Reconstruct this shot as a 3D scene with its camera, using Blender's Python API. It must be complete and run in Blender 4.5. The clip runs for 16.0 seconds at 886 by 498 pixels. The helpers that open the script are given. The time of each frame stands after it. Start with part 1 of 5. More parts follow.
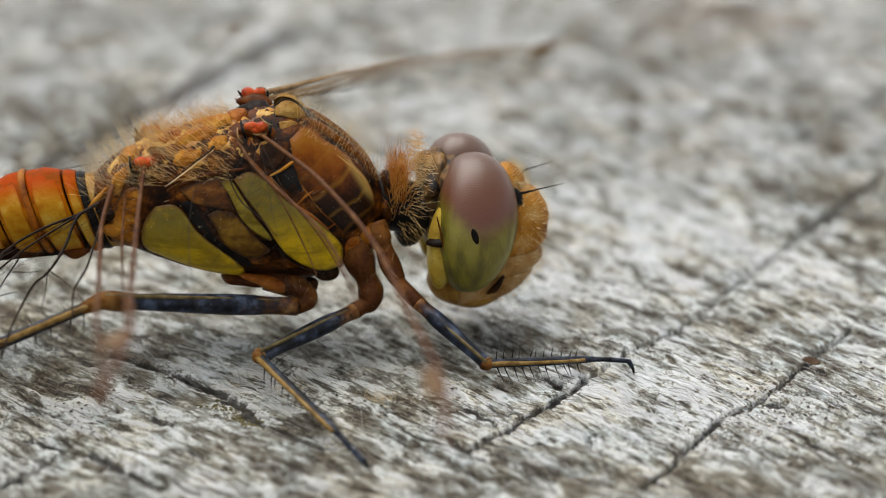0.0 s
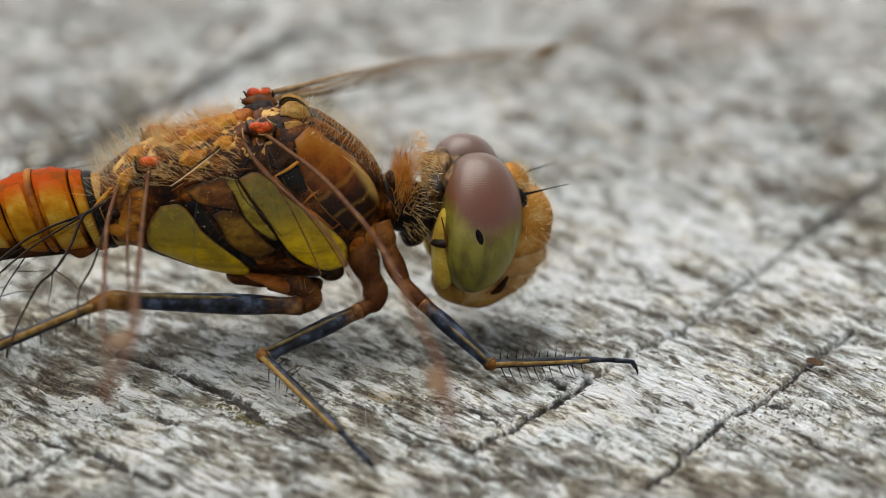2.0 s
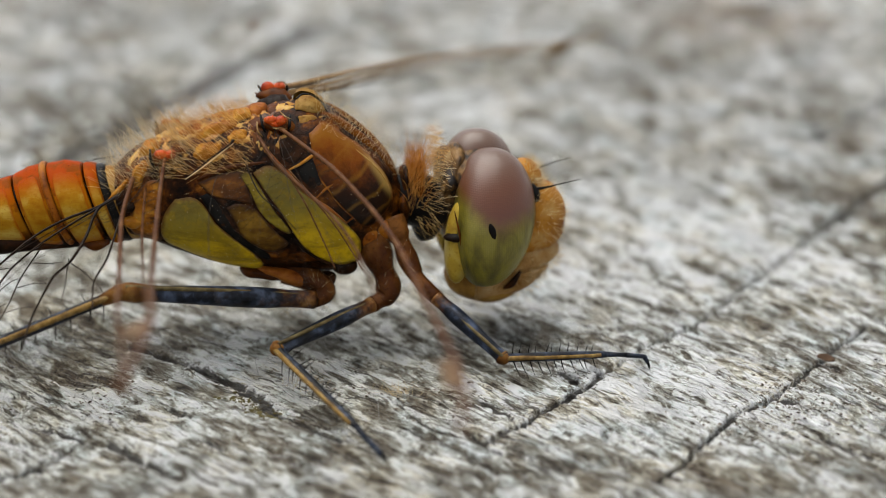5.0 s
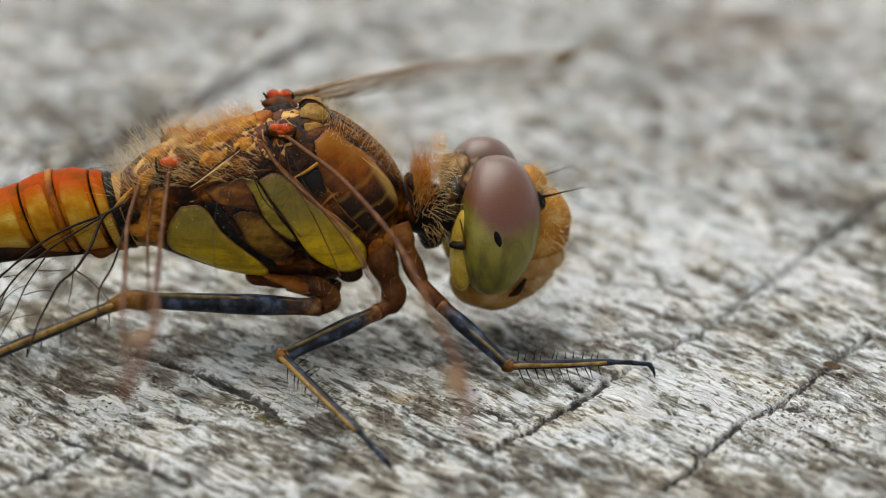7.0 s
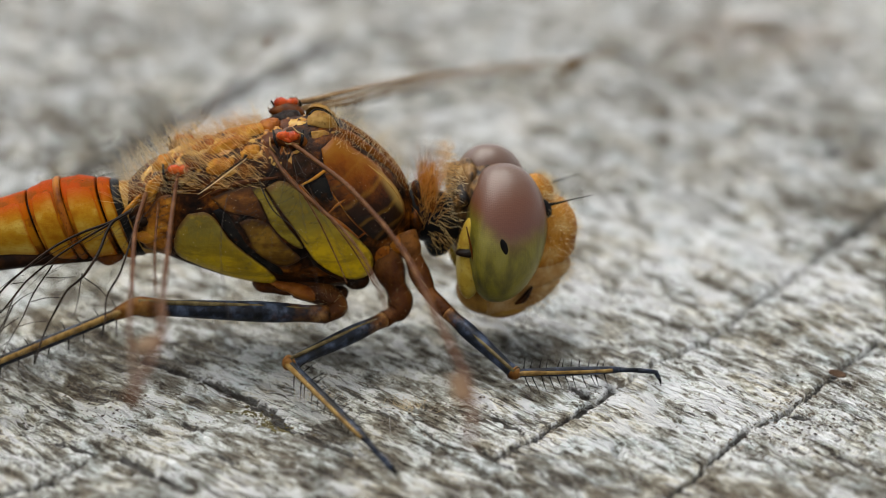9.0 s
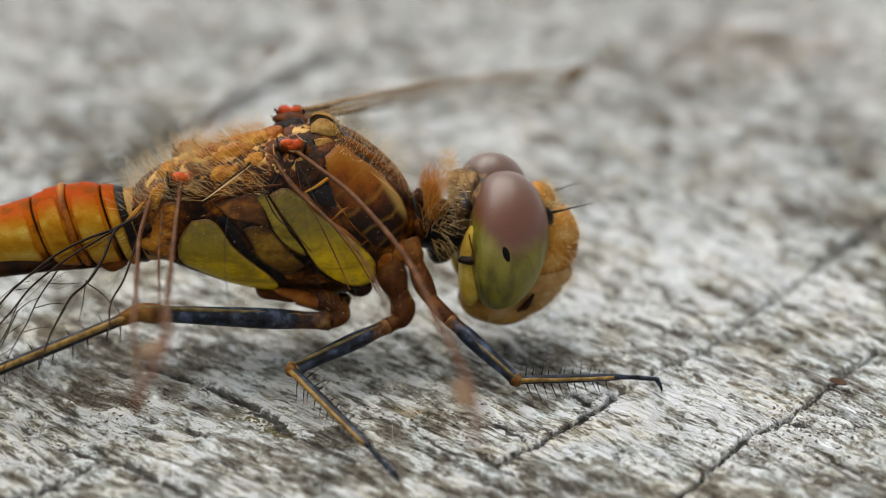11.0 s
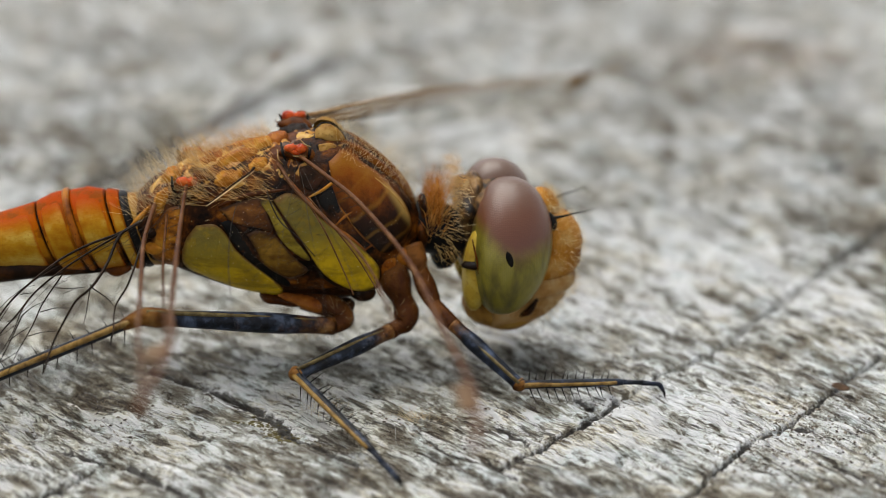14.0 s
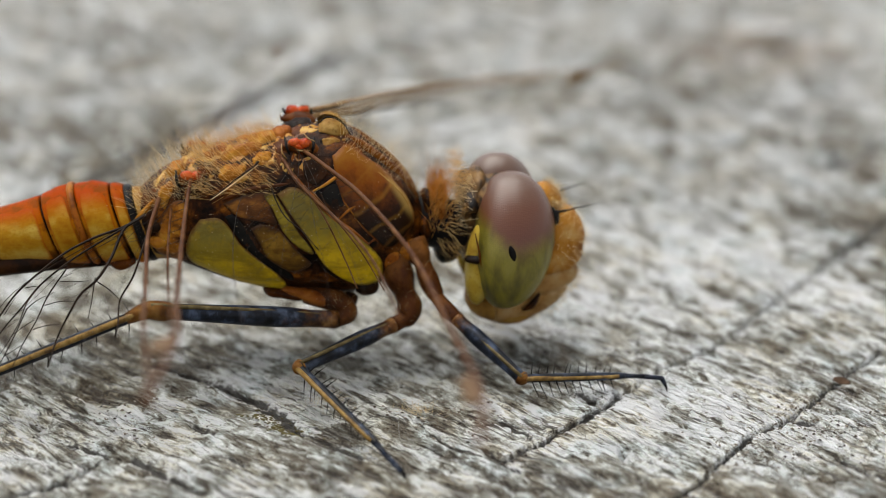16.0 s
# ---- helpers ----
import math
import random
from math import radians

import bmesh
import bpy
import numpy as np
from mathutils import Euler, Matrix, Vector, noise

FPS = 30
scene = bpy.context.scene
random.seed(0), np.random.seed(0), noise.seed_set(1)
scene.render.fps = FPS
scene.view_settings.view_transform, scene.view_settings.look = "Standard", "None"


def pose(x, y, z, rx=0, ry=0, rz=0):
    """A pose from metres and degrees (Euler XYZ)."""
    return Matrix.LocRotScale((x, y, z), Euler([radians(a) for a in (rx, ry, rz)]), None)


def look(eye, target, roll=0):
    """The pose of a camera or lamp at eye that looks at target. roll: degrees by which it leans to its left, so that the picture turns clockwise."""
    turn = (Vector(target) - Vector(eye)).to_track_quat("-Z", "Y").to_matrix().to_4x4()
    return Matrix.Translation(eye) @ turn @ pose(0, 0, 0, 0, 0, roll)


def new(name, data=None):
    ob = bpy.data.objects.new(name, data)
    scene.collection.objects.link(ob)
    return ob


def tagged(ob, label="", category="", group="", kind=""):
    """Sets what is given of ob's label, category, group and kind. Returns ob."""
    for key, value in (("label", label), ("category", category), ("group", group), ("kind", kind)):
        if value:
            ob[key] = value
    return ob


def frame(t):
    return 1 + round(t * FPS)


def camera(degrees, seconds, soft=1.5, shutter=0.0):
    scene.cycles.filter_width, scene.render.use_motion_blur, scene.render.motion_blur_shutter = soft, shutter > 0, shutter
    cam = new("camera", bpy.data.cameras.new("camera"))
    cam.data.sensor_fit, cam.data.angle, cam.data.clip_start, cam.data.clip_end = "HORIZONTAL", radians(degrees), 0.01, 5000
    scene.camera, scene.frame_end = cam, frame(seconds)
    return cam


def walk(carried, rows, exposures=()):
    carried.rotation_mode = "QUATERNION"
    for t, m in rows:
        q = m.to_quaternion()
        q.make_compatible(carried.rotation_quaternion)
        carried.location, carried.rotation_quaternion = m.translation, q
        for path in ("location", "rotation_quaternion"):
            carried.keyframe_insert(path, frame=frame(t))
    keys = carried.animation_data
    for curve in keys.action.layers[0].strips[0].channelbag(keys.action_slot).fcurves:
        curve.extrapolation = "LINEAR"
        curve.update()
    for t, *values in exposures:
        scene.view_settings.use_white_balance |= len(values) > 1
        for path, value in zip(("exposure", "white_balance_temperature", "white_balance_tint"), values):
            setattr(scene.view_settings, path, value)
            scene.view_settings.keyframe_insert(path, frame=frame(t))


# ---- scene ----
MM = 0.001
cam = camera(24, 16.0, soft=0.8)
# the lens is focused on the flank and the near eye
cam.data.dof.use_dof = True
cam.data.dof.focus_distance = 70.6 * MM
cam.data.dof.aperture_fstop = 43.0

# seconds, eye in millimetres, turn to the right, tilt and roll in degrees
PATH = [
    (0.0, -1.722, -66.429, 29.826, 0.610, -21.104, -0.365),
    (0.5, -1.730, -66.495, 29.720, 0.509, -21.093, -0.364),
    (1.0, -1.688, -66.417, 29.786, 0.477, -21.211, -0.392),
    (1.5, -1.683, -66.494, 29.849, 0.479, -21.122, -0.308),
    (2.0, -1.755, -66.600, 29.857, 0.506, -21.068, -0.256),
    (2.5, -1.905, -66.785, 29.850, 0.534, -21.065, -0.191),
    (3.0, -1.797, -66.661, 29.664, 0.417, -21.016, -0.237),
    (3.5, -1.860, -66.703, 29.737, 0.451, -21.103, -0.168),
    (6.0, -1.926, -66.977, 29.758, 0.106, -20.926, -0.111),
    (6.5, -1.834, -66.921, 29.679, 0.062, -20.828, -0.160),
    (7.0, -1.841, -66.959, 29.679, 0.036, -20.778, -0.135),
    (7.5, -1.830, -67.207, 29.696, -0.065, -20.733, -0.088),
    (8.0, -1.747, -66.978, 29.703, -0.040, -20.677, -0.117),
    (8.5, -1.751, -66.957, 29.757, -0.123, -20.685, -0.099),
    (9.0, -1.690, -67.150, 29.752, -0.281, -20.569, -0.158),
    (11.5, -1.807, -67.503, 29.789, -0.254, -20.278, -0.003),
    (12.0, -1.732, -67.415, 29.815, -0.280, -20.270, -0.039),
    (12.5, -1.668, -67.538, 29.785, -0.406, -20.124, -0.011),
    (13.0, -1.691, -67.604, 29.757, -0.453, -20.079, -0.001),
    (13.5, -1.699, -67.625, 29.768, -0.458, -20.081, -0.001),
    (14.0, -1.674, -67.723, 29.718, -0.467, -20.043, -0.011),
    (14.5, -1.853, -67.827, 29.786, -0.362, -20.087, 0.051),
    (15.0, -1.771, -67.831, 29.705, -0.341, -20.053, 0.019),
    (15.5, -1.917, -67.974, 29.809, -0.321, -20.158, 0.101),
    (16.0, -1.934, -68.039, 29.701, -0.334, -20.108, 0.099),
]
walk(cam, [(t, pose(x * MM, y * MM, z * MM, 90 + tilt, 0, -turn) @ pose(0, 0, 0, 0, 0, roll))
           for t, x, y, z, turn, tilt, roll in PATH])

# ---- daylight: a bright overcast sky and a wide soft sun ----
SUN_EL, SUN_AZ = radians(75), radians(-60)
world = bpy.data.worlds.new("overcast_sky")
scene.world = world
world.use_nodes = True
wn = world.node_tree.nodes
wl = world.node_tree.links
sky = wn.new("ShaderNodeTexSky")
sky.sky_type, sky.sun_disc = "NISHITA", False
sky.sun_elevation, sky.sun_rotation = SUN_EL, SUN_AZ
hsv = wn.new("ShaderNodeHueSaturation")
hsv.inputs["Saturation"].default_value = 0.18
wl.new(sky.outputs[0], hsv.inputs["Color"])
wl.new(hsv.outputs[0], wn["Background"].inputs["Color"])
wn["Background"].inputs["Strength"].default_value = 0.15
sun_data = bpy.data.lights.new("sun", "SUN")
sun_data.energy, sun_data.angle, sun_data.color = 2.8, radians(60), (1.0, 0.97, 0.92)
sun = new("sun", sun_data)
sun_dir = Vector((math.sin(SUN_AZ) * math.cos(SUN_EL), math.cos(SUN_AZ) * math.cos(SUN_EL), math.sin(SUN_EL)))
sun.matrix_world = look(sun_dir * 2, (0, 0, 0))
scene.view_settings.exposure = 0.72


# ---- materials ----
class Nodes:
    """A small builder of node materials."""

    def __init__(self, name):
        self.mat = bpy.data.materials.new(name)
        self.mat.use_nodes = True
        self.t = self.mat.node_tree
        self.bsdf = self.t.nodes["Principled BSDF"]

    def add(self, kind, **kw):
        n = self.t.nodes.new(kind)
        for k, v in kw.items():
            if k in n.inputs:
                n.inputs[k].default_value = v
        return n

    def link(self, a, b):
        self.t.links.new(a, b)

    def coords(self, scale=(1000, 1000, 1000), turn=0.0):
        """Object space in millimetres, turned about z, then scaled."""
        tc = self.add("ShaderNodeTexCoord")
        m1 = self.add("ShaderNodeMapping")
        m1.inputs["Rotation"].default_value = (0, 0, turn)
        m2 = self.add("ShaderNodeMapping")
        m2.inputs["Scale"].default_value = scale
        self.link(tc.outputs["Object"], m1.inputs["Vector"])
        self.link(m1.outputs[0], m2.inputs["Vector"])
        return m2.outputs[0]

    def noise(self, vec, scale, detail=4, rough=0.55, distort=0.0):
        n = self.add("ShaderNodeTexNoise")
        n.inputs["Scale"].default_value = scale
        n.inputs["Detail"].default_value = detail
        n.inputs["Roughness"].default_value = rough
        n.inputs["Distortion"].default_value = distort
        self.link(vec, n.inputs["Vector"])
        return n.outputs["Fac"]

    def ramp(self, fac, stops):
        r = self.add("ShaderNodeValToRGB")
        el = r.color_ramp.elements
        while len(el) < len(stops):
            el.new(0.5)
        for e, (p, c) in zip(el, stops):
            e.position = p
            e.color = (*c, 1) if len(c) == 3 else c
        self.link(fac, r.inputs["Fac"])
        return r.outputs["Color"]

    def mix(self, fac, a, b, mode="MIX"):
        m = self.add("ShaderNodeMix")
        m.data_type, m.blend_type = "RGBA", mode
        for sock, v in ((m.inputs[0], fac), (m.inputs[6], a), (m.inputs[7], b)):
            if isinstance(v, (int, float)):
                sock.default_value = v
            elif isinstance(v, tuple):
                sock.default_value = (*v, 1)
            else:
                self.link(v, sock)
        return m.outputs[2]

    def maths(self, op, a, b=0.0, clamp=False):
        m = self.add("ShaderNodeMath")
        m.operation, m.use_clamp = op, clamp
        for sock, v in ((m.inputs[0], a), (m.inputs[1], b)):
            if isinstance(v, (int, float)):
                sock.default_value = v
            else:
                self.link(v, sock)
        return m.outputs[0]

    def axes(self):
        """Body-space x, y, z in millimetres."""
        s = self.add("ShaderNodeSeparateXYZ")
        self.link(self.coords(), s.inputs[0])
        return s.outputs

    def step(self, v, lo, hi):
        m = self.add("ShaderNodeMapRange")
        m.interpolation_type = "SMOOTHSTEP"
        m.inputs["From Min"].default_value, m.inputs["From Max"].default_value = lo, hi
        self.link(v, m.inputs["Value"])
        return m.outputs[0]

    def bump(self, height, dist, strength=1.0):
        b = self.add("ShaderNodeBump")
        b.inputs["Distance"].default_value = dist
        b.inputs["Strength"].default_value = strength
        self.link(height, b.inputs["Height"])
        self.link(b.outputs[0], self.bsdf.inputs["Normal"])

    def done(self, color=None, rough=0.5, spec=0.5, sss=0.0, coat=0.0, tone=0.5):
        i = self.bsdf.inputs
        if color is not None:
            if isinstance(color, tuple):
                i["Base Color"].default_value = (*color, 1)
            else:
                self.link(self.mix(1.0, color, (tone, tone, tone), "MULTIPLY"), i["Base Color"])
        if isinstance(rough, (int, float)):
            i["Roughness"].default_value = rough
        else:
            self.link(rough, i["Roughness"])
        i["Specular IOR Level"].default_value = spec
        i["Coat Weight"].default_value = coat
        i["Coat Roughness"].default_value = 0.15
        if sss:
            i["Subsurface Weight"].default_value = sss
            i["Subsurface Scale"].default_value = 0.25 * MM
        return self.mat


def chitin(name, dark, mid, light, scale=2.5, rough=0.35, coat=0.25, grain=0.015, sss=0.0, stretch=(1, 1, 1)):
    """Insect shell: mottled at two scales, with a fine pitted relief."""
    n = Nodes(name)
    c = n.coords(tuple(1000 * s for s in stretch))
    big = n.noise(c, scale, 3)
    fine = n.noise(c, scale * 9, 3, 0.6)
    col = n.ramp(big, [(0.28, dark), (0.5, mid), (0.75, light)])
    col = n.mix(n.step(fine, 0.5, 0.85), col, dark)
    n.bump(fine, grain * MM)
    return n.done(col, rough, 0.07, sss, coat)


GRAIN = radians(-46)
BOW = 0.0077  # the grain bows across the board: sideways drift per square millimetre


def wood_material():
    """Weathered softwood: bleached fibre ridges, brown gaps between them, crumbly decayed stretches."""
    n = Nodes("weathered_wood")
    c = n.coords((1000, 1000, 1000), -GRAIN)
    bend = n.add("ShaderNodeTexNoise")
    bend.inputs["Scale"].default_value = 0.35
    bend.inputs["Detail"].default_value = 2
    n.link(c, bend.inputs["Vector"])
    sway = n.add("ShaderNodeVectorMath")
    sway.operation = "MULTIPLY_ADD"
    sway.inputs[1].default_value = (0.0, 0.7, 0.0)
    n.link(bend.outputs["Color"], sway.inputs[0])
    n.link(c, sway.inputs[2])
    x = n.axes()[0]
    x = n.maths("MINIMUM", n.maths("ABSOLUTE", x), 14.0)
    bow = n.add("ShaderNodeCombineXYZ")
    n.link(n.maths("MULTIPLY", n.maths("MULTIPLY", x, x), BOW), bow.inputs[1])
    bent = n.add("ShaderNodeVectorMath")
    bent.operation = "ADD"
    n.link(sway.outputs[0], bent.inputs[0])
    n.link(bow.outputs[0], bent.inputs[1])
    grain = bent.outputs[0]

    def stretched(along, across, detail=4, rough=0.6, distort=0.0, shift=0.0):
        m = n.add("ShaderNodeMapping")
        m.inputs["Scale"].default_value = (along, across, across)
        m.inputs["Location"].default_value = (shift, shift * 1.7, 0)
        n.link(grain, m.inputs["Vector"])
        return n.noise(m.outputs[0], 1.0, detail, rough, distort)

    def spread(v, gain):
        return n.maths("MULTIPLY", n.maths("SUBTRACT", v, 0.5), gain)

    def total(*vs):
        t = vs[0]
        for v in vs[1:]:
            t = n.maths("ADD", t, v)
        return t

    hairline = stretched(2.0, 14.0, 4, 0.7)
    fibre = stretched(0.8, 4.6, 5, 0.7, 0.2, 3.1)
    ridge = stretched(0.6, 1.9, 6, 0.72, 0.4, 7.7)
    flake = stretched(0.42, 0.9, 6, 0.68, 0.6, 12.3)
    check = n.maths("ABSOLUTE", spread(stretched(0.13, 1.5, 3, 0.6, 0.1, 51.0), 1.0))
    fine_check = n.maths("ABSOLUTE", spread(stretched(0.35, 3.6, 3, 0.6, 0.1, 61.0), 1.0))
    patch = stretched(0.16, 0.34, 4, 0.6, 0.4, 20.9)
    wide = stretched(0.07, 0.12, 3, 0.5, 0.3, 31.0)
    crumb = n.noise(c, 6.5, 5, 0.72, 0.3)
    decay = n.step(stretched(0.35, 0.7, 4, 0.62, 0.6, 41.0), 0.53, 0.63)
    # paler and darker stretches of the board, each with a ragged outline
    stretch = 0.0
    tc = n.add("ShaderNodeTexCoord")
    for centre, radius, gain in (((6.2, -4.0), 4.2, 0.3), ((8.0, 9.0), 7.0, 0.2), ((0.2, 6.5), 3.2, 0.26), ((11.5, -5.5), 3.0, 0.06),
                                 ((-1.5, -4.0), 3.6, -0.06), ((-9.6, -3.2), 2.6, 0.14), ((-7.2, -2.6), 1.8, 0.12),
                                 ((-14.0, 38.0), 5.0, 0.12), ((14.0, 40.0), 8.0, -0.1), ((-24.0, 30.0), 7.0, -0.1), ((-4.0, 34.0), 9.0, 0.08), ((6.0, 17.0), 5.0, 0.16)):
        d = n.add("ShaderNodeVectorMath")
        d.operation = "DISTANCE"
        n.link(tc.outputs["Object"], d.inputs[0])
        d.inputs[1].default_value = (centre[0] * MM, centre[1] * MM, 0)
        ragged = n.maths("ADD", d.outputs["Value"], n.maths("MULTIPLY", spread(flake, 2.4), radius * MM))
        near = n.maths("SUBTRACT", 1.0, n.step(ragged, radius * 0.4 * MM, radius * 1.5 * MM))
        stretch = n.maths("ADD", stretch, n.maths("MULTIPLY", near, gain))
    tone = total(0.52, spread(patch, 0.9), spread(flake, 2.0), spread(ridge, 2.2), spread(fibre, 1.1), spread(wide, 0.6), n.maths("MULTIPLY", stretch, 0.9))
    col = n.ramp(tone, [(0.06, (0.10, 0.076, 0.055)), (0.26, (0.21, 0.175, 0.138)), (0.42, (0.35, 0.325, 0.285)), (0.56, (0.55, 0.54, 0.51)), (0.70, (0.98, 0.98, 0.97))])
    warm = n.noise(c, 0.28, 4, 0.6)
    col = n.mix(n.maths("MULTIPLY", n.step(warm, 0.47, 0.6), 0.6), col, n.mix(1.0, col, (0.92, 0.81, 0.64), "MULTIPLY"))
    col = n.mix(n.maths("MULTIPLY", n.step(n.noise(c, 0.45, 3, 0.6), 0.5, 0.62), 0.6), col, n.mix(1.0, col, (0.84, 0.93, 1.0), "MULTIPLY"))
    # a faded reddish stain far off on the board
    blush = n.add("ShaderNodeVectorMath")
    blush.operation = "DISTANCE"
    n.link(tc.outputs["Object"], blush.inputs[0])
    blush.inputs[1].default_value = (15 * MM, 46 * MM, 0)
    near = n.maths("SUBTRACT", 1.0, n.step(n.maths("ADD", blush.outputs["Value"], n.maths("MULTIPLY", spread(patch, 2.0), 5 * MM)), 1.5 * MM, 8 * MM))
    col = n.mix(n.maths("MULTIPLY", near, 0.8), col, n.mix(1.0, col, (1.0, 0.88, 0.80), "MULTIPLY"))
    col = n.mix(1.0, col, (0.965, 1.0, 0.965), "MULTIPLY")
    moss = n.step(n.noise(c, 0.35, 4, 0.7), 0.66, 0.76)
    col = n.mix(n.maths("MULTIPLY", moss, 0.5), col, n.mix(1.0, col, (0.72, 0.66, 0.36), "MULTIPLY"))
    # weathered fibres: pale crests, brown furrows
    lines = total(0.53, spread(fibre, 1.9), spread(hairline, 1.0), spread(ridge, 0.9), spread(crumb, 0.8))
    rough = total(0.50, spread(crumb, 2.6), spread(fibre, 0.7))
    grit = n.mix(n.maths("MULTIPLY", decay, 0.75), lines, rough)
    col = n.mix(1.0, col, n.ramp(grit, [(0.12, (0.10, 0.075, 0.055)), (0.30, (0.42, 0.37, 0.31)), (0.43, (0.90, 0.89, 0.87)), (0.52, (1.0, 1.0, 1.0))]), "MULTIPLY")
    split = n.maths("MULTIPLY", n.maths("SUBTRACT", 1.0, n.step(check, 0.006, 0.022)), n.step(patch, 0.44, 0.5))
    split = n.maths("MAXIMUM", split, n.maths("MULTIPLY", n.maths("SUBTRACT", 1.0, n.step(fine_check, 0.005, 0.02)), n.maths("MULTIPLY", n.step(flake, 0.48, 0.54), 0.8)))
    col = n.mix(n.maths("MULTIPLY", split, 0.85), col, (0.055, 0.043, 0.034))
    crest = n.step(total(tone, spread(fibre, 1.3), spread(hairline, 0.6)), 0.68, 0.92)
    col = n.mix(n.maths("MULTIPLY", crest, 0.8), col, (0.97, 0.975, 0.985))
    # shade down in the cracks, painted dark together with packed grime
    att = n.add("ShaderNodeAttribute")
    att.attribute_name = "grime_shade"
    grime_shade = n.step(n.maths("ADD", att.outputs["Fac"], spread(crumb, 1.3)), 0.15, 0.5)
    col = n.mix(n.maths("MULTIPLY", grime_shade, 0.92), col, (0.026, 0.02, 0.016))
    h = total(n.maths("MULTIPLY", lines, 0.55), n.maths("MULTIPLY", crumb, 0.35), n.maths("MULTIPLY", tone, 0.6), n.maths("MULTIPLY", split, -0.5))
    n.bump(h, 0.34 * MM)
    return n.done(col, 0.5, 0.4, tone=0.95)


WOOD = wood_material()


# ---- mesh helpers, in millimetres ----
def part(name, bm, material, parent=None, label="", smooth=True):
    """Links a bmesh, given in millimetres, as one mesh object."""
    me = bpy.data.meshes.new(name)
    bmesh.ops.recalc_face_normals(bm, faces=bm.faces)
    bm.to_mesh(me)
    bm.free()
    me.transform(Matrix.Scale(MM, 4))
    for p in me.polygons:
        p.use_smooth = smooth
    me.materials.append(material)
    ob = new(name, me)
    if parent is not None:
        ob.parent = parent
    if label:
        tagged(ob, label)
    return ob


def loft(rings, bm=None, caps=True):
    bm = bm or bmesh.new()
    vs = [[bm.verts.new(p) for p in r] for r in rings]
    k = len(rings[0])
    for a, b in zip(vs, vs[1:]):
        for i in range(k):
            bm.faces.new((a[i], a[(i + 1) % k], b[(i + 1) % k], b[i]))
    if caps:
        bm.faces.new(vs[0][::-1])
        bm.faces.new(vs[-1])
    return bm


def smooth_path(pts, n=6):
    """A Catmull-Rom curve through points, each (x, y, z, radius...)."""
    p = [np.array(q, float) for q in pts]
    p = [2 * p[0] - p[1]] + p + [2 * p[-1] - p[-2]]
    out = []
    for a, b, c, d in zip(p, p[1:], p[2:], p[3:]):
        for k in range(n):
            t = k / n
            out.append(0.5 * (2 * b + (c - a) * t + (2 * a - 5 * b + 4 * c - d) * t * t + (3 * b - 3 * c + d - a) * t ** 3))
    out.append(p[-2])
    return out


def tube(pts, seg=10, bm=None, n=0, flat=1.0, up=(0, 0, 1), caps=True):
    """A tube along points (x, y, z, radius); flat squeezes it along the side direction."""
    pts = smooth_path(pts, n) if n else [np.array(q, float) for q in pts]
    rings = []
    for i, q in enumerate(pts):
        a, b = pts[max(i - 1, 0)], pts[min(i + 1, len(pts) - 1)]
        d = Vector(b[:3] - a[:3]).normalized()
        u = Vector(up)
        if abs(d.dot(u)) > 0.95:
            u = Vector((1, 0, 0))
        side = d.cross(u).normalized()
        top = side.cross(d)
        c, r = Vector(q[:3]), max(float(q[3]), 1e-4)
        rings.append([c + side * (math.cos(w) * r * flat) + top * (math.sin(w) * r)
                      for w in (2 * math.pi * k / seg for k in range(seg))])
    return loft(rings, bm, caps)


def blob(centre, radii, turn=(0, 0, 0), u=24, v=14, bm=None, power=1.0, rough=0.0, seed=0):
    """An ellipsoid, with an optional squareness and lumps."""
    bm = bm or bmesh.new()
    m = Euler([radians(t) for t in turn]).to_matrix()
    f = lambda s: math.copysign(abs(s) ** power, s)
    rings = []
    for j in range(1, v):
        th = math.pi * j / v
        ring = []
        for i in range(u):
            ph = 2 * math.pi * i / u
            q = Vector((f(math.sin(th)) * f(math.cos(ph)) * radii[0], f(math.sin(th)) * f(math.sin(ph)) * radii[1],
                        f(math.cos(th)) * radii[2]))
            if rough:
                q *= 1 + rough * noise.noise(q * 1.5 + Vector((seed, 0, 0)))
            ring.append(Vector(centre) + m @ q)
        rings.append(ring)
    vs = [[bm.verts.new(p) for p in r] for r in rings]
    for a, b in zip(vs, vs[1:]):
        for i in range(u):
            bm.faces.new((a[i], a[(i + 1) % u], b[(i + 1) % u], b[i]))
    for ring, s in ((vs[0], 1), (vs[-1], -1)):
        top = bm.verts.new(Vector(centre) + m @ Vector((0, 0, s * radii[2])))
        for i in range(u):
            bm.faces.new((ring[i], ring[(i + 1) % u], top))
    return bm


# ---- the weathered board: relief in numpy ----
def value_noise(x, y, seed):
    xi, yi = np.floor(x).astype(np.int64), np.floor(y).astype(np.int64)
    fx, fy = x - xi, y - yi
    fx, fy = fx * fx * (3 - 2 * fx), fy * fy * (3 - 2 * fy)

    def h(a, b):
        k = (a * 374761393 + b * 668265263 + seed * 974711) & 0x7FFFFFFF
        k = ((k ^ (k >> 13)) * 1274126177) & 0x7FFFFFFF
        return ((k ^ (k >> 16)) & 0xFFFF) / 65535.0
    return (h(xi, yi) * (1 - fx) + h(xi + 1, yi) * fx) * (1 - fy) + (h(xi, yi + 1) * (1 - fx) + h(xi + 1, yi + 1) * fx) * fy


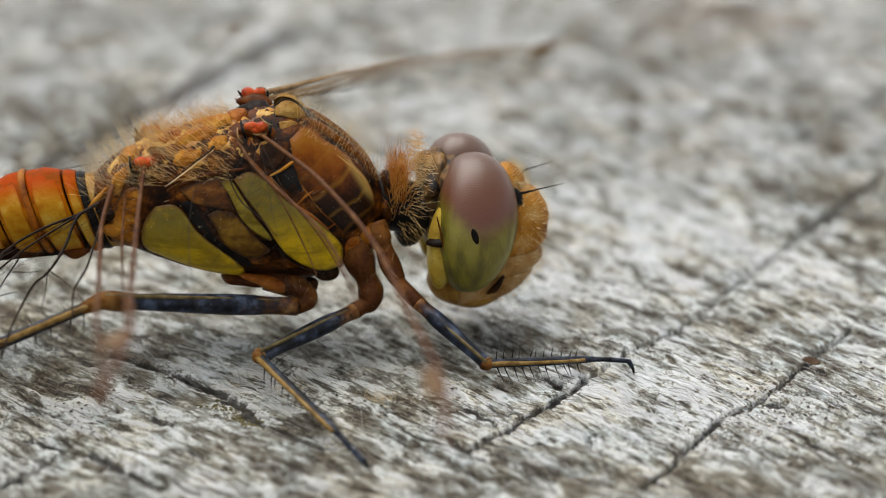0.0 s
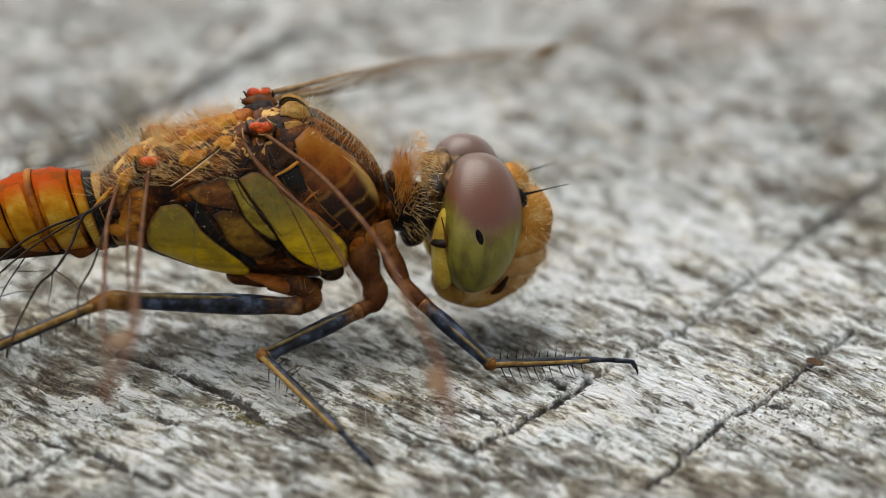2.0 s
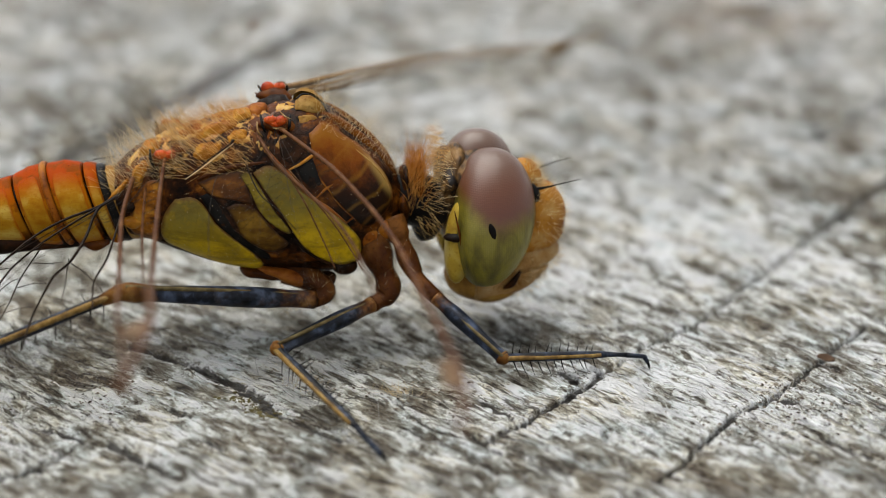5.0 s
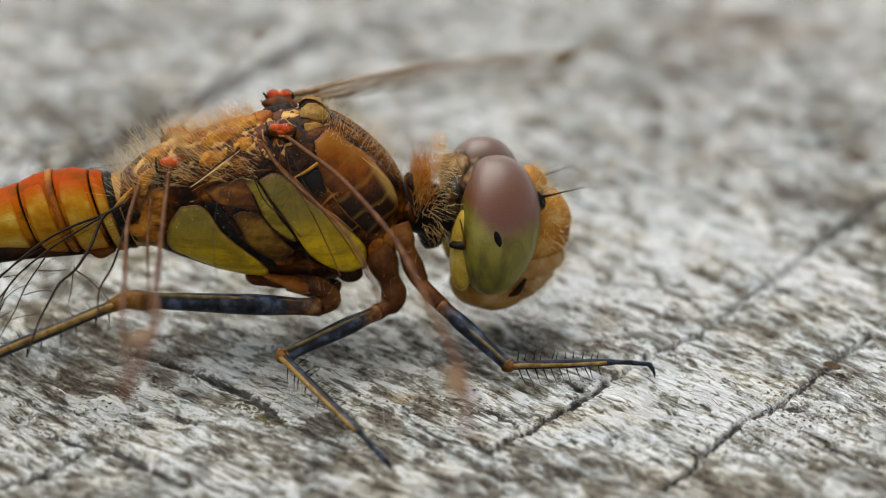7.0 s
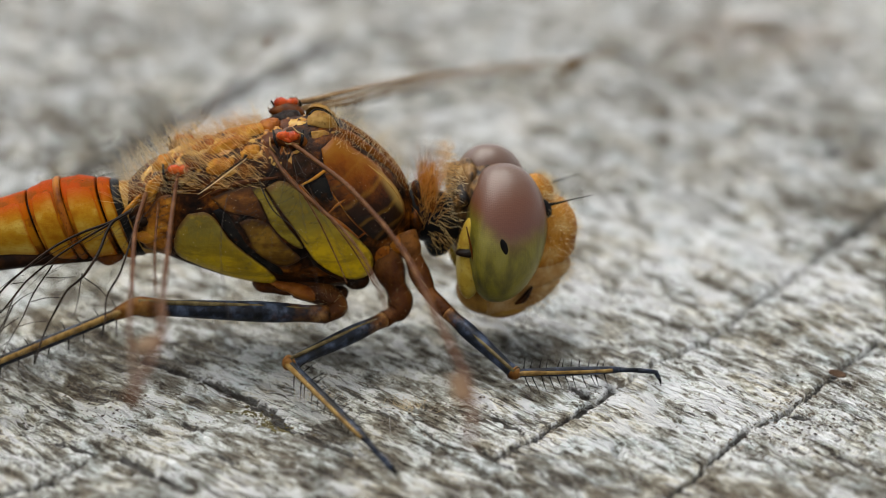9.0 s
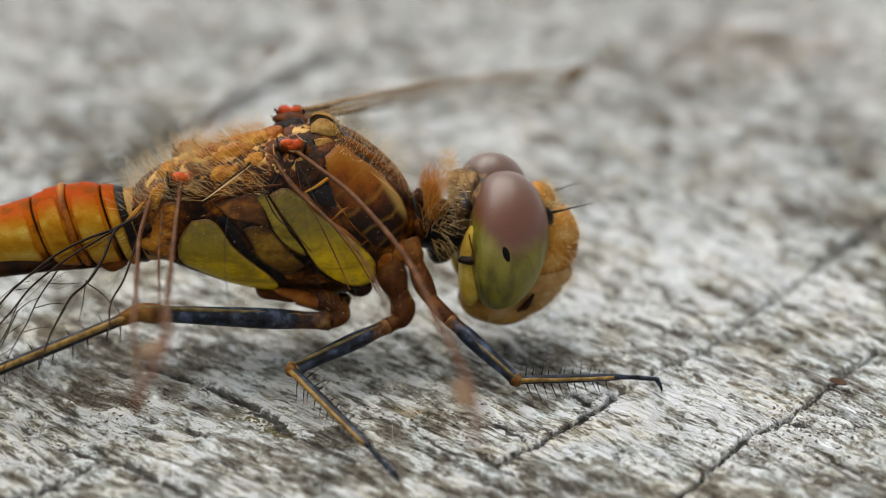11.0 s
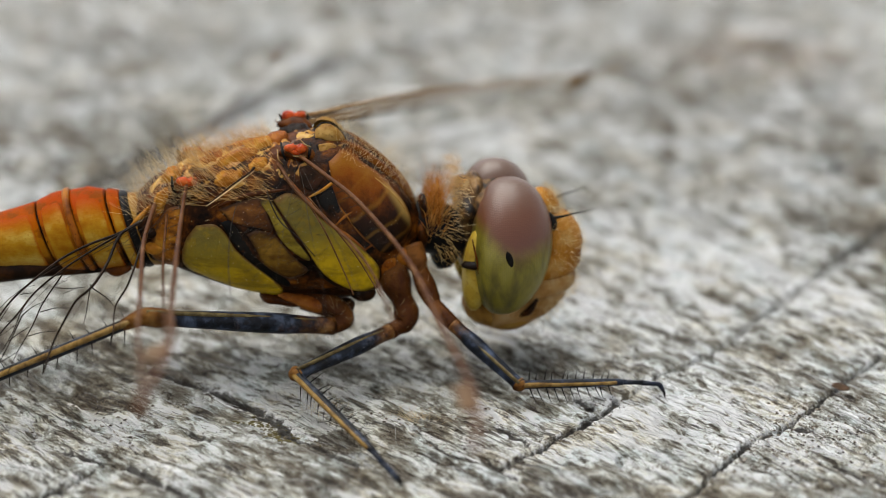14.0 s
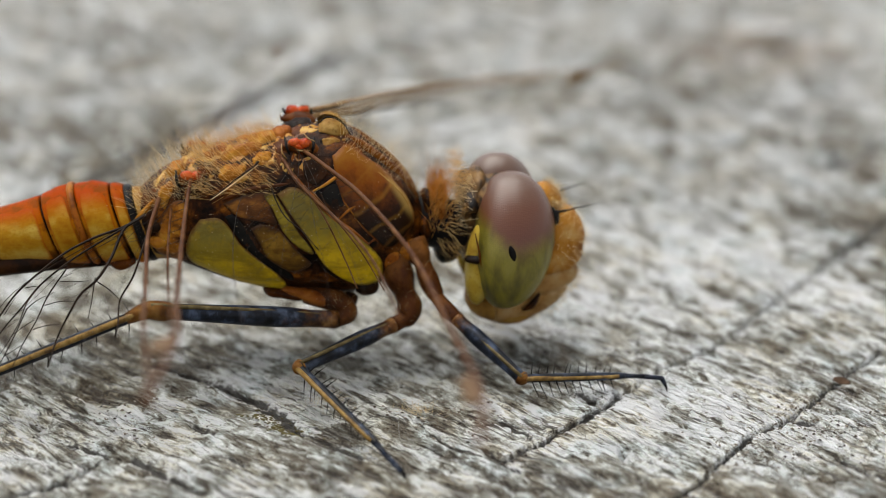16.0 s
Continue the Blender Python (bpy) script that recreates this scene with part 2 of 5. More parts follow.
def axis(lo, hi, step, far, grow=1.035):
    """Even steps between lo and hi, then growing ones out to far."""
    mid = list(np.arange(lo, hi, step))
    left, right = [], []
    s, p = step, lo
    while p > -far:
        s *= grow
        p -= s
        left.append(p)
    s, p = step, mid[-1]
    while p < far:
        s *= grow
        p += s
        right.append(p)
    return np.array(left[::-1] + mid + right)


# drying cracks along the grain and old saw marks across it: start, end, half width, depth, drop of the lip, painted
# shade and grime
CRACKS = [
    ((-12.74, 0.91), (-10.46, -0.73), 0.2, 0.3, 0.05, 1.0), ((-10.46, -0.73), (-8.44, -2.68), 0.24, 0.35, 0.06, 1.0),
    ((-8.44, -2.68), (-6.57, -5.24), 0.24, 0.35, 0.06, 1.0), ((-6.57, -5.24), (-4.66, -6.89), 0.15, 0.25, 0.05, 0.9),
    ((4.7, -9.8), (6.29, -7.41), 0.1, 0.4, 0.07, 0.8), ((6.29, -7.41), (8.27, -4.66), 0.11, 0.5, 0.08, 0.9),
    ((8.27, -4.66), (11.8, -0.26), 0.11, 0.3, 0.1, 0.65), ((11.8, -0.26), (13.83, 3.02), 0.14, 0.3, 0.05, 0.45),
    ((-0.33, -6.85), (1.53, -4.5), 0.11, 0.3, 0.1, 0.7), ((1.53, -4.5), (3.87, -1.51), 0.12, 0.35, 0.12, 0.8),
    ((3.87, -1.51), (8.33, 4.05), 0.13, 0.25, 0.04, 0.35), ((8.33, 4.05), (13.8, 12.65), 0.24, 0.3, 0.05, 0.4),
    ((13.8, 12.65), (18.5, 20.0), 0.35, 0.6, 0.05, 0.5),
    ((2.16, -1.05), (3.06, -2.14), 0.17, 0.5, 0.1, 1.0), ((7.68, -1.14), (8.07, -1.95), 0.13, 0.3, 0.04, 0.9),
    ((9.66, -3.2), (10.38, -3.75), 0.14, 0.35, 0.05, 1.0), ((9.34, -6.12), (9.81, -6.6), 0.12, 0.25, 0.03, 0.9),
    ((-10.73, -4.31), (-9.84, -4.9), 0.1, 0.25, 0.04, 0.9), ((-12.37, -6.55), (-11.1, -7.94), 0.18, 0.3, 0.05, 0.95),
    ((-11.1, -7.94), (-9.51, -9.32), 0.2, 0.3, 0.05, 0.95), ((-9.68, -6.31), (-8.69, -7.2), 0.1, 0.25, 0.04, 0.8),
    ((-15.09, -5.5), (-13.21, -6.34), 0.12, 0.25, 0.04, 0.7), ((-16.4, -9.9), (-14.06, -8.17), 0.14, 0.3, 0.05, 0.7),
    ((-14.06, -8.17), (-13.21, -6.34), 0.12, 0.25, 0.05, 0.6), ((-0.81, -6.43), (0.25, -7.55), 0.12, 0.3, 0.05, 0.9),
    # from (-22, 15): a broad dark band far back, drawn as a shallow crack
    ((-0.57, -3.07), (0.69, -4.73), 0.11, 0.25, 0.05, 0.8), ((-22, 15), (-7.5, 46.5), 1.0, 0.4, 0, 0.52),
    ((15, 24), (22, 33), 0.6, 0.7, 0, 0.4), ((-3.2, -4.2), (-1.6, -6.3), 0.1, 0.2, 0, 0.6), ((10.2, -6), (12.6, -8.8), 0.13, 0.2, 0.04, 0.6),
    ((5.4, -2.4), (6.6, -3.9), 0.09, 0.2, 0.03, 0.7), ((4.3, -6.4), (5.7, -7.9), 0.1, 0.2, 0.03, 0.6),
]


def crack_wobble(x, y):
    return 0.3 * (value_noise(x * 0.9, y * 0.9, 11) - 0.5) + 0.16 * (value_noise(x * 4.5, y * 4.5, 12) - 0.5)


def crack_masks(x, y):
    """For each crack: its mask, signed distance, end fade and sizes."""
    wob = crack_wobble(x, y)
    broken = np.clip(value_noise(x * 2.0, y * 2.0, 13) * 2.2, 0.45, 1)
    for (ax, ay), (bx, by), w, depth, drop, grime_shade in CRACKS:
        dx, dy = bx - ax, by - ay
        ln = math.hypot(dx, dy)
        t = ((x - ax) * dx + (y - ay) * dy) / ln
        d = ((x - ax) * dy - (y - ay) * dx) / ln + wob
        ends = np.clip((t + 0.12) / 0.3, 0, 1) * np.clip((ln + 0.12 - t) / 0.3, 0, 1)
        yield ends * (0.35 + 0.65 * broken) / (1 + (d / (0.8 * w)) ** 6), d, ends, w, depth, drop, grime_shade


def board_height(x, y):
    u = x * math.cos(GRAIN) + y * math.sin(GRAIN)
    v = -x * math.sin(GRAIN) + y * math.cos(GRAIN)
    v = v + BOW * np.minimum(np.abs(x), 14.0) ** 2
    v = v + 0.5 * (value_noise(u * 0.18, v * 0.25, 3) - 0.5)
    h = 0.20 * (value_noise(u * 0.10, v * 0.45, 1) - 0.5)
    h += 0.16 * (value_noise(u * 0.22, v * 1.3, 2) - 0.5)
    h += 0.17 * (value_noise(u * 0.3, v * 3.2, 4) - 0.5)
    h += 0.13 * (value_noise(u * 0.42, v * 7.0, 5) - 0.5)
    h += 0.05 * (value_noise(u * 1.2, v * 2.2, 6) - 0.5)
    h += 0.05 * (value_noise(u * 2.5, v * 6.0, 7) - 0.5)
    h += 0.09 * (value_noise(u * 0.7, v * 12.0, 10) - 0.5)
    # layers that have flaked off in steps
    for su, sv, seed, steps, size in ((0.24, 1.2, 31, 6, 0.36), (0.5, 2.8, 32, 5, 0.2)):
        q = value_noise(u * su + 0.3 * value_noise(u * 2, v * 2, seed + 5), v * sv + 0.5 * value_noise(u * 0.8, v * 3, seed + 9), seed) * steps
        f = q - np.floor(q)
        h += size / steps * (np.floor(q) + np.clip((f - 0.86) / 0.14, 0, 1)) - size / 2
    # long splits that wander along the grain
    for su, sv, seed, wide, depth in ((0.08, 0.75, 41, 0.016, 0.5), (0.16, 1.7, 42, 0.022, 0.32), (0.3, 3.6, 43, 0.03, 0.16)):
        q = np.abs(value_noise(u * su, v * sv, seed) - 0.5)
        open_part = np.clip((value_noise(u * 0.3, v * 0.5, seed + 4) - 0.45) * 6, 0, 1)
        h -= depth * open_part * np.exp(-(q / wide) ** 2)
    # short splinters that break off across the grain
    s = value_noise(u * 0.45, v * 3.6, 8)
    h += 0.12 * np.clip((s - 0.6) * 8, 0, 1)
    pit = value_noise(u * 0.6, v * 3.4, 9)
    h -= 0.22 * np.clip((pit - 0.78) * 7, 0, 1)
    # the wood beside a crack is worn level
    calm = 0.0
    for mask, d, ends, w, depth, drop, grime_shade in crack_masks(x, y):
        calm = np.maximum(calm, ends * grime_shade / (1 + (d / 0.55) ** 4))
    h = h * (1 - 0.8 * calm)
    for mask, d, ends, w, depth, drop, grime_shade in crack_masks(x, y):
        h -= depth * mask
        h -= drop * ends * np.clip(d / w, 0, 1) * np.exp(-np.clip(d, 0, 99) / 1.6)
    return h


def build_board():
    xs = axis(-17.5, 15.5, 0.055, 130, 1.035)
    ys = axis(-11.5, 9.0, 0.055, 130, 1.018)
    gx, gy = np.meshgrid(xs, ys)
    gz = board_height(gx, gy)
    rim = (gx == xs[0]) | (gx == xs[-1]) | (gy == ys[0]) | (gy == ys[-1])
    gz = np.where(rim, -28.0, gz)
    ny, nx = gx.shape
    me = bpy.data.meshes.new("ground")
    me.vertices.add(nx * ny)
    me.vertices.foreach_set("co", (np.stack([gx, gy, gz], -1).reshape(-1) * MM).astype(np.float32))
    i = (np.arange(ny - 1)[:, None] * nx + np.arange(nx - 1)[None, :]).reshape(-1)
    quads = np.stack([i, i + 1, i + nx + 1, i + nx], 1).astype(np.int32)
    me.loops.add(quads.size)
    me.loops.foreach_set("vertex_index", quads.reshape(-1))
    me.polygons.add(len(quads))
    me.polygons.foreach_set("loop_start", np.arange(0, quads.size, 4, dtype=np.int32))
    me.polygons.foreach_set("use_smooth", np.ones(len(quads), bool))
    me.update(calc_edges=True)
    crack_dark = np.zeros_like(gx)
    for mask, d, ends, w, depth, drop, grime_shade in crack_masks(gx, gy):
        crack_dark = np.maximum(crack_dark, mask * grime_shade)
    me.attributes.new("grime_shade", "FLOAT", "POINT").data.foreach_set("value", crack_dark.reshape(-1).astype(np.float32))
    me.materials.append(WOOD)
    ob = new("ground", me)
    tagged(ob, "weathered silver-grey wooden board with cracked open grain", "wooden board", kind="structure")
    return ob


build_board()


def loose_fibres(count=2600):
    """Frayed wood fibres that lie along the grain of the board."""
    rng = random.Random(21)
    px, py, ln, tw, rad = [], [], [], [], []
    for _ in range(count):
        px.append(rng.uniform(-17, 15))
        py.append(rng.uniform(-11, 7))
        ln.append(rng.uniform(0.25, 1.1))
        tw.append(GRAIN - 0.0107 * px[-1] + rng.gauss(0, 0.1 if rng.random() < 0.85 else 0.6))
        rad.append(rng.uniform(0.005, 0.011))
    px, py, ln, tw, rad = (np.array(v) for v in (px, py, ln, tw, rad))
    verts, faces = [], []
    stations = []
    for k in (-0.5, -0.15, 0.2, 0.5):
        x, y = px + np.cos(tw + k * 0.08) * ln * k, py + np.sin(tw + k * 0.08) * ln * k
        stations.append((x, y, board_height(x, y) + 0.012 + 0.05 * (k + 0.5) * (ln > 0.9)))
    for i in range(count):
        base = len(verts)
        nx, ny = -math.sin(tw[i]), math.cos(tw[i])
        for k, (x, y, z) in enumerate(stations):
            r = rad[i] * (1.0, 1.0, 0.8, 0.2)[k]
            verts += [((x[i] + nx * r) * MM, (y[i] + ny * r) * MM, z[i] * MM), ((x[i] - nx * r) * MM, (y[i] - ny * r) * MM, z[i] * MM),
                      (x[i] * MM, y[i] * MM, (z[i] + 1.6 * r) * MM)]
        for k in range(3):
            p, q = base + 3 * k, base + 3 * k + 3
            faces += [(p, p + 1, q + 1, q), (p + 1, p + 2, q + 2, q + 1), (p + 2, p, q, q + 2)]
    me = bpy.data.meshes.new("wood_fibre")
    me.from_pydata(verts, [], faces)
    n = Nodes("wood_fibre")
    g = n.add("ShaderNodeNewGeometry")
    me.materials.append(n.done(n.ramp(g.outputs["Random Per Island"], [(0.0, (0.22, 0.19, 0.16)), (0.3, (0.42, 0.40, 0.36)), (0.6, (0.7, 0.69, 0.66)), (0.9, (0.88, 0.88, 0.86))]), 0.6, 0.3))
    ob = new("wood_fibre", me)
    tagged(ob, "frayed pale and dark wood fibres lying on the board", "wood fibre", kind="stuff")


loose_fibres()


def crack_crumbs():
    """Dark brown grit, scattered, a little denser along the cracks."""
    rng = random.Random(33)
    px, py, pr = [], [], []
    for (ax, ay), (bx, by), w, depth, drop, grime_shade in CRACKS:
        if ay > 12:
            continue
        ln = math.hypot(bx - ax, by - ay)
        nx, ny = (by - ay) / ln, -(bx - ax) / ln
        for _ in range(int(ln * 34 * grime_shade)):
            t, off = rng.random(), rng.gauss(0.05, 0.28)
            px.append(ax + (bx - ax) * t + nx * off)
            py.append(ay + (by - ay) * t + ny * off)
            pr.append(rng.uniform(0.012, 0.045))
    # crumbly stretches: centre, spread, count
    for cx, cy, sp, count in ((11.2, -4.2, 1.5, 420), (9.0, -6.6, 1.3, 300), (-2.6, -3.4, 1.2, 160), (-13.5, -3.6, 1.4, 160)):
        for _ in range(count):
            px.append(cx + rng.gauss(0, sp))
            py.append(cy + rng.gauss(0, sp))
            pr.append(rng.uniform(0.015, 0.075))
    for _ in range(700):
        px.append(rng.uniform(-16, 13))
        py.append(rng.uniform(-11, 6))
        pr.append(rng.uniform(0.01, 0.04))
    z = board_height(np.array(px), np.array(py))
    shape = [(1, 0, 0), (0.3, 0.9, 0.1), (-0.8, 0.5, -0.1), (-0.7, -0.7, 0.1), (0.4, -0.9, 0), (0.1, 0.1, 0.7), (0, 0, -0.5)]
    tris = [(0, 1, 5), (1, 2, 5), (2, 3, 5), (3, 4, 5), (4, 0, 5), (1, 0, 6), (2, 1, 6), (3, 2, 6), (4, 3, 6), (0, 4, 6)]
    verts, faces = [], []
    for x, y, zz, r in zip(px, py, z, pr):
        base, w = len(verts), rng.uniform(0, 6.3)
        sx, sy = r * rng.uniform(0.7, 1.5), r * rng.uniform(0.6, 1.2)
        for p, q, s in shape:
            p, q = p * sx, q * sy
            verts.append(((x + p * math.cos(w) - q * math.sin(w)) * MM, (y + p * math.sin(w) + q * math.cos(w)) * MM, (zz + 0.25 * r + s * r * rng.uniform(0.6, 1.2)) * MM))
        faces += [(base + i, base + j, base + k) for i, j, k in tris]
    me = bpy.data.meshes.new("grit")
    me.from_pydata(verts, [], faces)
    n = Nodes("grit")
    g = n.add("ShaderNodeNewGeometry")
    me.materials.append(n.done(n.ramp(g.outputs["Random Per Island"], [(0.0, (0.03, 0.022, 0.016)), (0.35, (0.11, 0.08, 0.055)), (0.7, (0.30, 0.25, 0.19)), (1.0, (0.6, 0.55, 0.47))]), 0.8, 0.2))
    tagged(new("grit", me), "brown and grey grit scattered over the board", "grit", kind="stuff")


crack_crumbs()

# ---- the dragonfly: body space in millimetres, x forward, y to its left, z up ----
fly = new("dragonfly")
fly.matrix_world = pose(-7.4 * MM, 1.65 * MM, 0, 0, 0, 6)
tagged(fly, "orange-brown dragonfly with yellow flanks resting on the wooden board", "dragonfly")

AMBER = chitin("amber_shell", (0.08, 0.017, 0.002), (0.36, 0.10, 0.007), (0.58, 0.22, 0.02), 1.1, 0.42, 0.0)
ORANGE = chitin("orange_shell", (0.28, 0.08, 0.006), (0.62, 0.25, 0.02), (0.76, 0.42, 0.06), 1.4, 0.42, 0.05)
BROWN = chitin("brown_shell", (0.02, 0.006, 0.001), (0.10, 0.026, 0.003), (0.28, 0.085, 0.009), 0.9, 0.4, 0.0)
CORE = chitin("dark_brown_shell", (0.006, 0.003, 0.001), (0.018, 0.007, 0.002), (0.09, 0.027, 0.003), 1.2, 0.42, 0.0)
TAN = chitin("tan_shell", (0.28, 0.12, 0.018), (0.50, 0.26, 0.05), (0.64, 0.40, 0.11), 1.6, 0.42, 0.05)
DULL_TAN = chitin("dull_tan_shell", (0.12, 0.045, 0.007), (0.34, 0.17, 0.03), (0.54, 0.34, 0.10), 1.3, 0.45, 0.0)
BLACK = chitin("black_shell", (0.004, 0.004, 0.004), (0.009, 0.008, 0.007), (0.018, 0.013, 0.009), 2.0, 0.38, 0.0)
RED = chitin("red_shell", (0.26, 0.016, 0.003), (0.70, 0.085, 0.010), (0.86, 0.19, 0.03), 2.6, 0.3, 0.15, 0.03)
FACE = chitin("orange_face", (0.28, 0.09, 0.010), (0.58, 0.25, 0.03), (0.78, 0.50, 0.18), 1.1, 0.45, 0.0, 0.07)


def hair_material(name, dark, light):
    """Thin hair lets half of the light through."""
    n = Nodes(name)
    col = n.ramp(n.noise(n.coords(), 3, 3), [(0.35, dark), (0.65, light)])
    di, tr, mx = n.add("ShaderNodeBsdfDiffuse"), n.add("ShaderNodeBsdfTranslucent"), n.add("ShaderNodeMixShader")
    mx.inputs[0].default_value = 0.5
    n.link(col, di.inputs["Color"])
    n.link(col, tr.inputs["Color"])
    n.link(di.outputs[0], mx.inputs[1])
    n.link(tr.outputs[0], mx.inputs[2])
    n.link(mx.outputs[0], n.t.nodes["Material Output"].inputs["Surface"])
    return n.mat


PALE_HAIR = hair_material("pale_hair", (0.60, 0.47, 0.26), (0.80, 0.69, 0.47))
GOLD_HAIR = hair_material("golden_hair", (0.66, 0.40, 0.12), (0.82, 0.62, 0.30))
ORANGE_HAIR = hair_material("orange_hair", (0.54, 0.22, 0.03), (0.74, 0.42, 0.12))
VEIN = chitin("wing_vein", (0.010, 0.006, 0.004), (0.02, 0.011, 0.007), (0.05, 0.025, 0.014), 2, 0.35, 0.0, 0.0)
RUST_VEIN = chitin("rust_vein", (0.07, 0.022, 0.007), (0.13, 0.05, 0.017), (0.24, 0.11, 0.042), 2, 0.45, 0.0, 0.0)


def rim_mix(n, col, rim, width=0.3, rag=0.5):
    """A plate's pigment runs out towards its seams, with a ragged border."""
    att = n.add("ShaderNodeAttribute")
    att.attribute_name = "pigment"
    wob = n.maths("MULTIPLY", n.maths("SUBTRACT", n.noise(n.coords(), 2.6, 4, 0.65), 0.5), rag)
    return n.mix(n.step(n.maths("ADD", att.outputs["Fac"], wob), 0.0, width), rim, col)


def plate_material(name, dark, mid, light, rim, scale=1.2, width=0.3, rag=0.5, spec=0.12):
    n = Nodes(name)
    c = n.coords()
    m = n.add("ShaderNodeMapping")
    m.inputs["Rotation"].default_value = (0, radians(-52), 0)
    m.inputs["Scale"].default_value = (0.35, 1, 1)
    n.link(c, m.inputs["Vector"])
    big = n.maths("ADD", n.maths("MULTIPLY", n.noise(c, scale, 4, 0.6), 0.5), n.maths("MULTIPLY", n.noise(m.outputs[0], scale * 2.2, 4, 0.6), 0.5))
    col = n.ramp(big, [(0.36, dark), (0.49, mid), (0.62, light)])
    fine = n.noise(c, 11, 3, 0.65)
    col = n.mix(n.maths("MULTIPLY", n.step(fine, 0.52, 0.72), 0.45), col, dark)
    n.bump(fine, 0.02 * MM)
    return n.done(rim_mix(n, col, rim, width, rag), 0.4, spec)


def shoulder_material():
    """Translucent brown shell: amber above, nearly black towards the leg sockets, with pale cross lines."""
    n = Nodes("shoulder_shell")
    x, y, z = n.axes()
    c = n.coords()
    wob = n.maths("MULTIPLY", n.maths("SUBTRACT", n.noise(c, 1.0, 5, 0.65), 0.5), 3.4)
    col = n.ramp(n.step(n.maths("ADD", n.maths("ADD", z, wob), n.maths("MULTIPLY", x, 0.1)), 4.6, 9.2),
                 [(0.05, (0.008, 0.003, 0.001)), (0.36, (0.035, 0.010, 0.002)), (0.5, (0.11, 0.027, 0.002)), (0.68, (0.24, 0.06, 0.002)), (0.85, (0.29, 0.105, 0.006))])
    # pale lines that cross the plate
    t = n.maths("ADD", n.maths("SUBTRACT", z, n.maths("MULTIPLY", x, 0.62)), n.maths("MULTIPLY", n.maths("SUBTRACT", n.noise(c, 0.7, 3), 0.5), 0.9))
    for at, wide, gain, tint in ((5.05, 0.10, 0.42, (0.44, 0.19, 0.02)), (6.15, 0.07, 0.28, (0.36, 0.15, 0.015)), (3.95, 0.08, 0.36, (0.42, 0.2, 0.02)), (3.15, 0.07, 0.25, (0.36, 0.15, 0.015))):
        line = n.maths("SUBTRACT", 1.0, n.step(n.maths("ABSOLUTE", n.maths("SUBTRACT", t, at)), 0.0, wide * 1.8))
        col = n.mix(n.maths("MULTIPLY", line, gain), col, tint)
    # pale streak near the front seam
    f = n.maths("ABSOLUTE", n.maths("SUBTRACT", n.maths("ADD", n.maths("MULTIPLY", z, 0.55), x), 7.15))
    cream = n.maths("MULTIPLY", n.maths("SUBTRACT", 1.0, n.step(n.maths("ADD", f, n.maths("MULTIPLY", wob, 0.06)), 0.0, 0.34)), n.maths("MULTIPLY", n.step(z, 5.2, 6.2), n.maths("SUBTRACT", 1.0, n.step(z, 7.0, 7.9))))
    col = n.mix(n.maths("MULTIPLY", cream, 0.75), col, (0.58, 0.36, 0.09))
    fine = n.noise(c, 12, 3, 0.6)
    n.bump(fine, 0.012 * MM)
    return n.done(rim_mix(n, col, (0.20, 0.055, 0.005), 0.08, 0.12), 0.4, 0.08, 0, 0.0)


def flank_yellow():
    """Bright yellow below that fades to dull olive above, with wing-vein shadows painted as a fine darker mesh."""
    n = Nodes("flank_yellow")
    x, y, z = n.axes()
    c = n.coords()
    wob = n.maths("MULTIPLY", n.maths("SUBTRACT", n.noise(c, 1.0, 4, 0.6), 0.5), 2.4)
    col = n.ramp(n.step(n.maths("ADD", n.maths("SUBTRACT", z, n.maths("MULTIPLY", x, 0.12)), wob), 2.2, 7.0),
                 [(0.0, (1.0, 0.68, 0.008)), (0.35, (0.92, 0.60, 0.008)), (0.6, (0.58, 0.40, 0.016)), (0.78, (0.34, 0.25, 0.03)), (0.95, (0.24, 0.19, 0.04))])
    m = n.add("ShaderNodeMapping")
    m.inputs["Rotation"].default_value = (0, radians(-52), 0)
    m.inputs["Scale"].default_value = (0.25, 1, 1)
    n.link(c, m.inputs["Vector"])
    col = n.mix(n.maths("MULTIPLY", n.step(n.noise(m.outputs[0], 2.0, 4, 0.6), 0.47, 0.62), 0.55), col, (0.20, 0.13, 0.014))
    col = n.mix(n.maths("MULTIPLY", n.step(n.noise(c, 2.8, 4, 0.65), 0.48, 0.62), 0.45), col, (0.46, 0.29, 0.012))
    vor = n.add("ShaderNodeTexVoronoi")
    vor.feature = "DISTANCE_TO_EDGE"
    vor.inputs["Scale"].default_value = 1.1
    n.link(c, vor.inputs["Vector"])
    col = n.mix(n.maths("MULTIPLY", n.maths("SUBTRACT", 1.0, n.step(vor.outputs["Distance"], 0.0, 0.05)), 0.12), col, (0.10, 0.07, 0.008))
    fine = n.noise(c, 10, 3, 0.6)
    col = n.mix(n.maths("MULTIPLY", n.step(fine, 0.55, 0.75), 0.4), col, (0.30, 0.21, 0.01))
    n.bump(fine, 0.02 * MM)
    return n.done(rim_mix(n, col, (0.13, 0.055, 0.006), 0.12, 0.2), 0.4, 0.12)


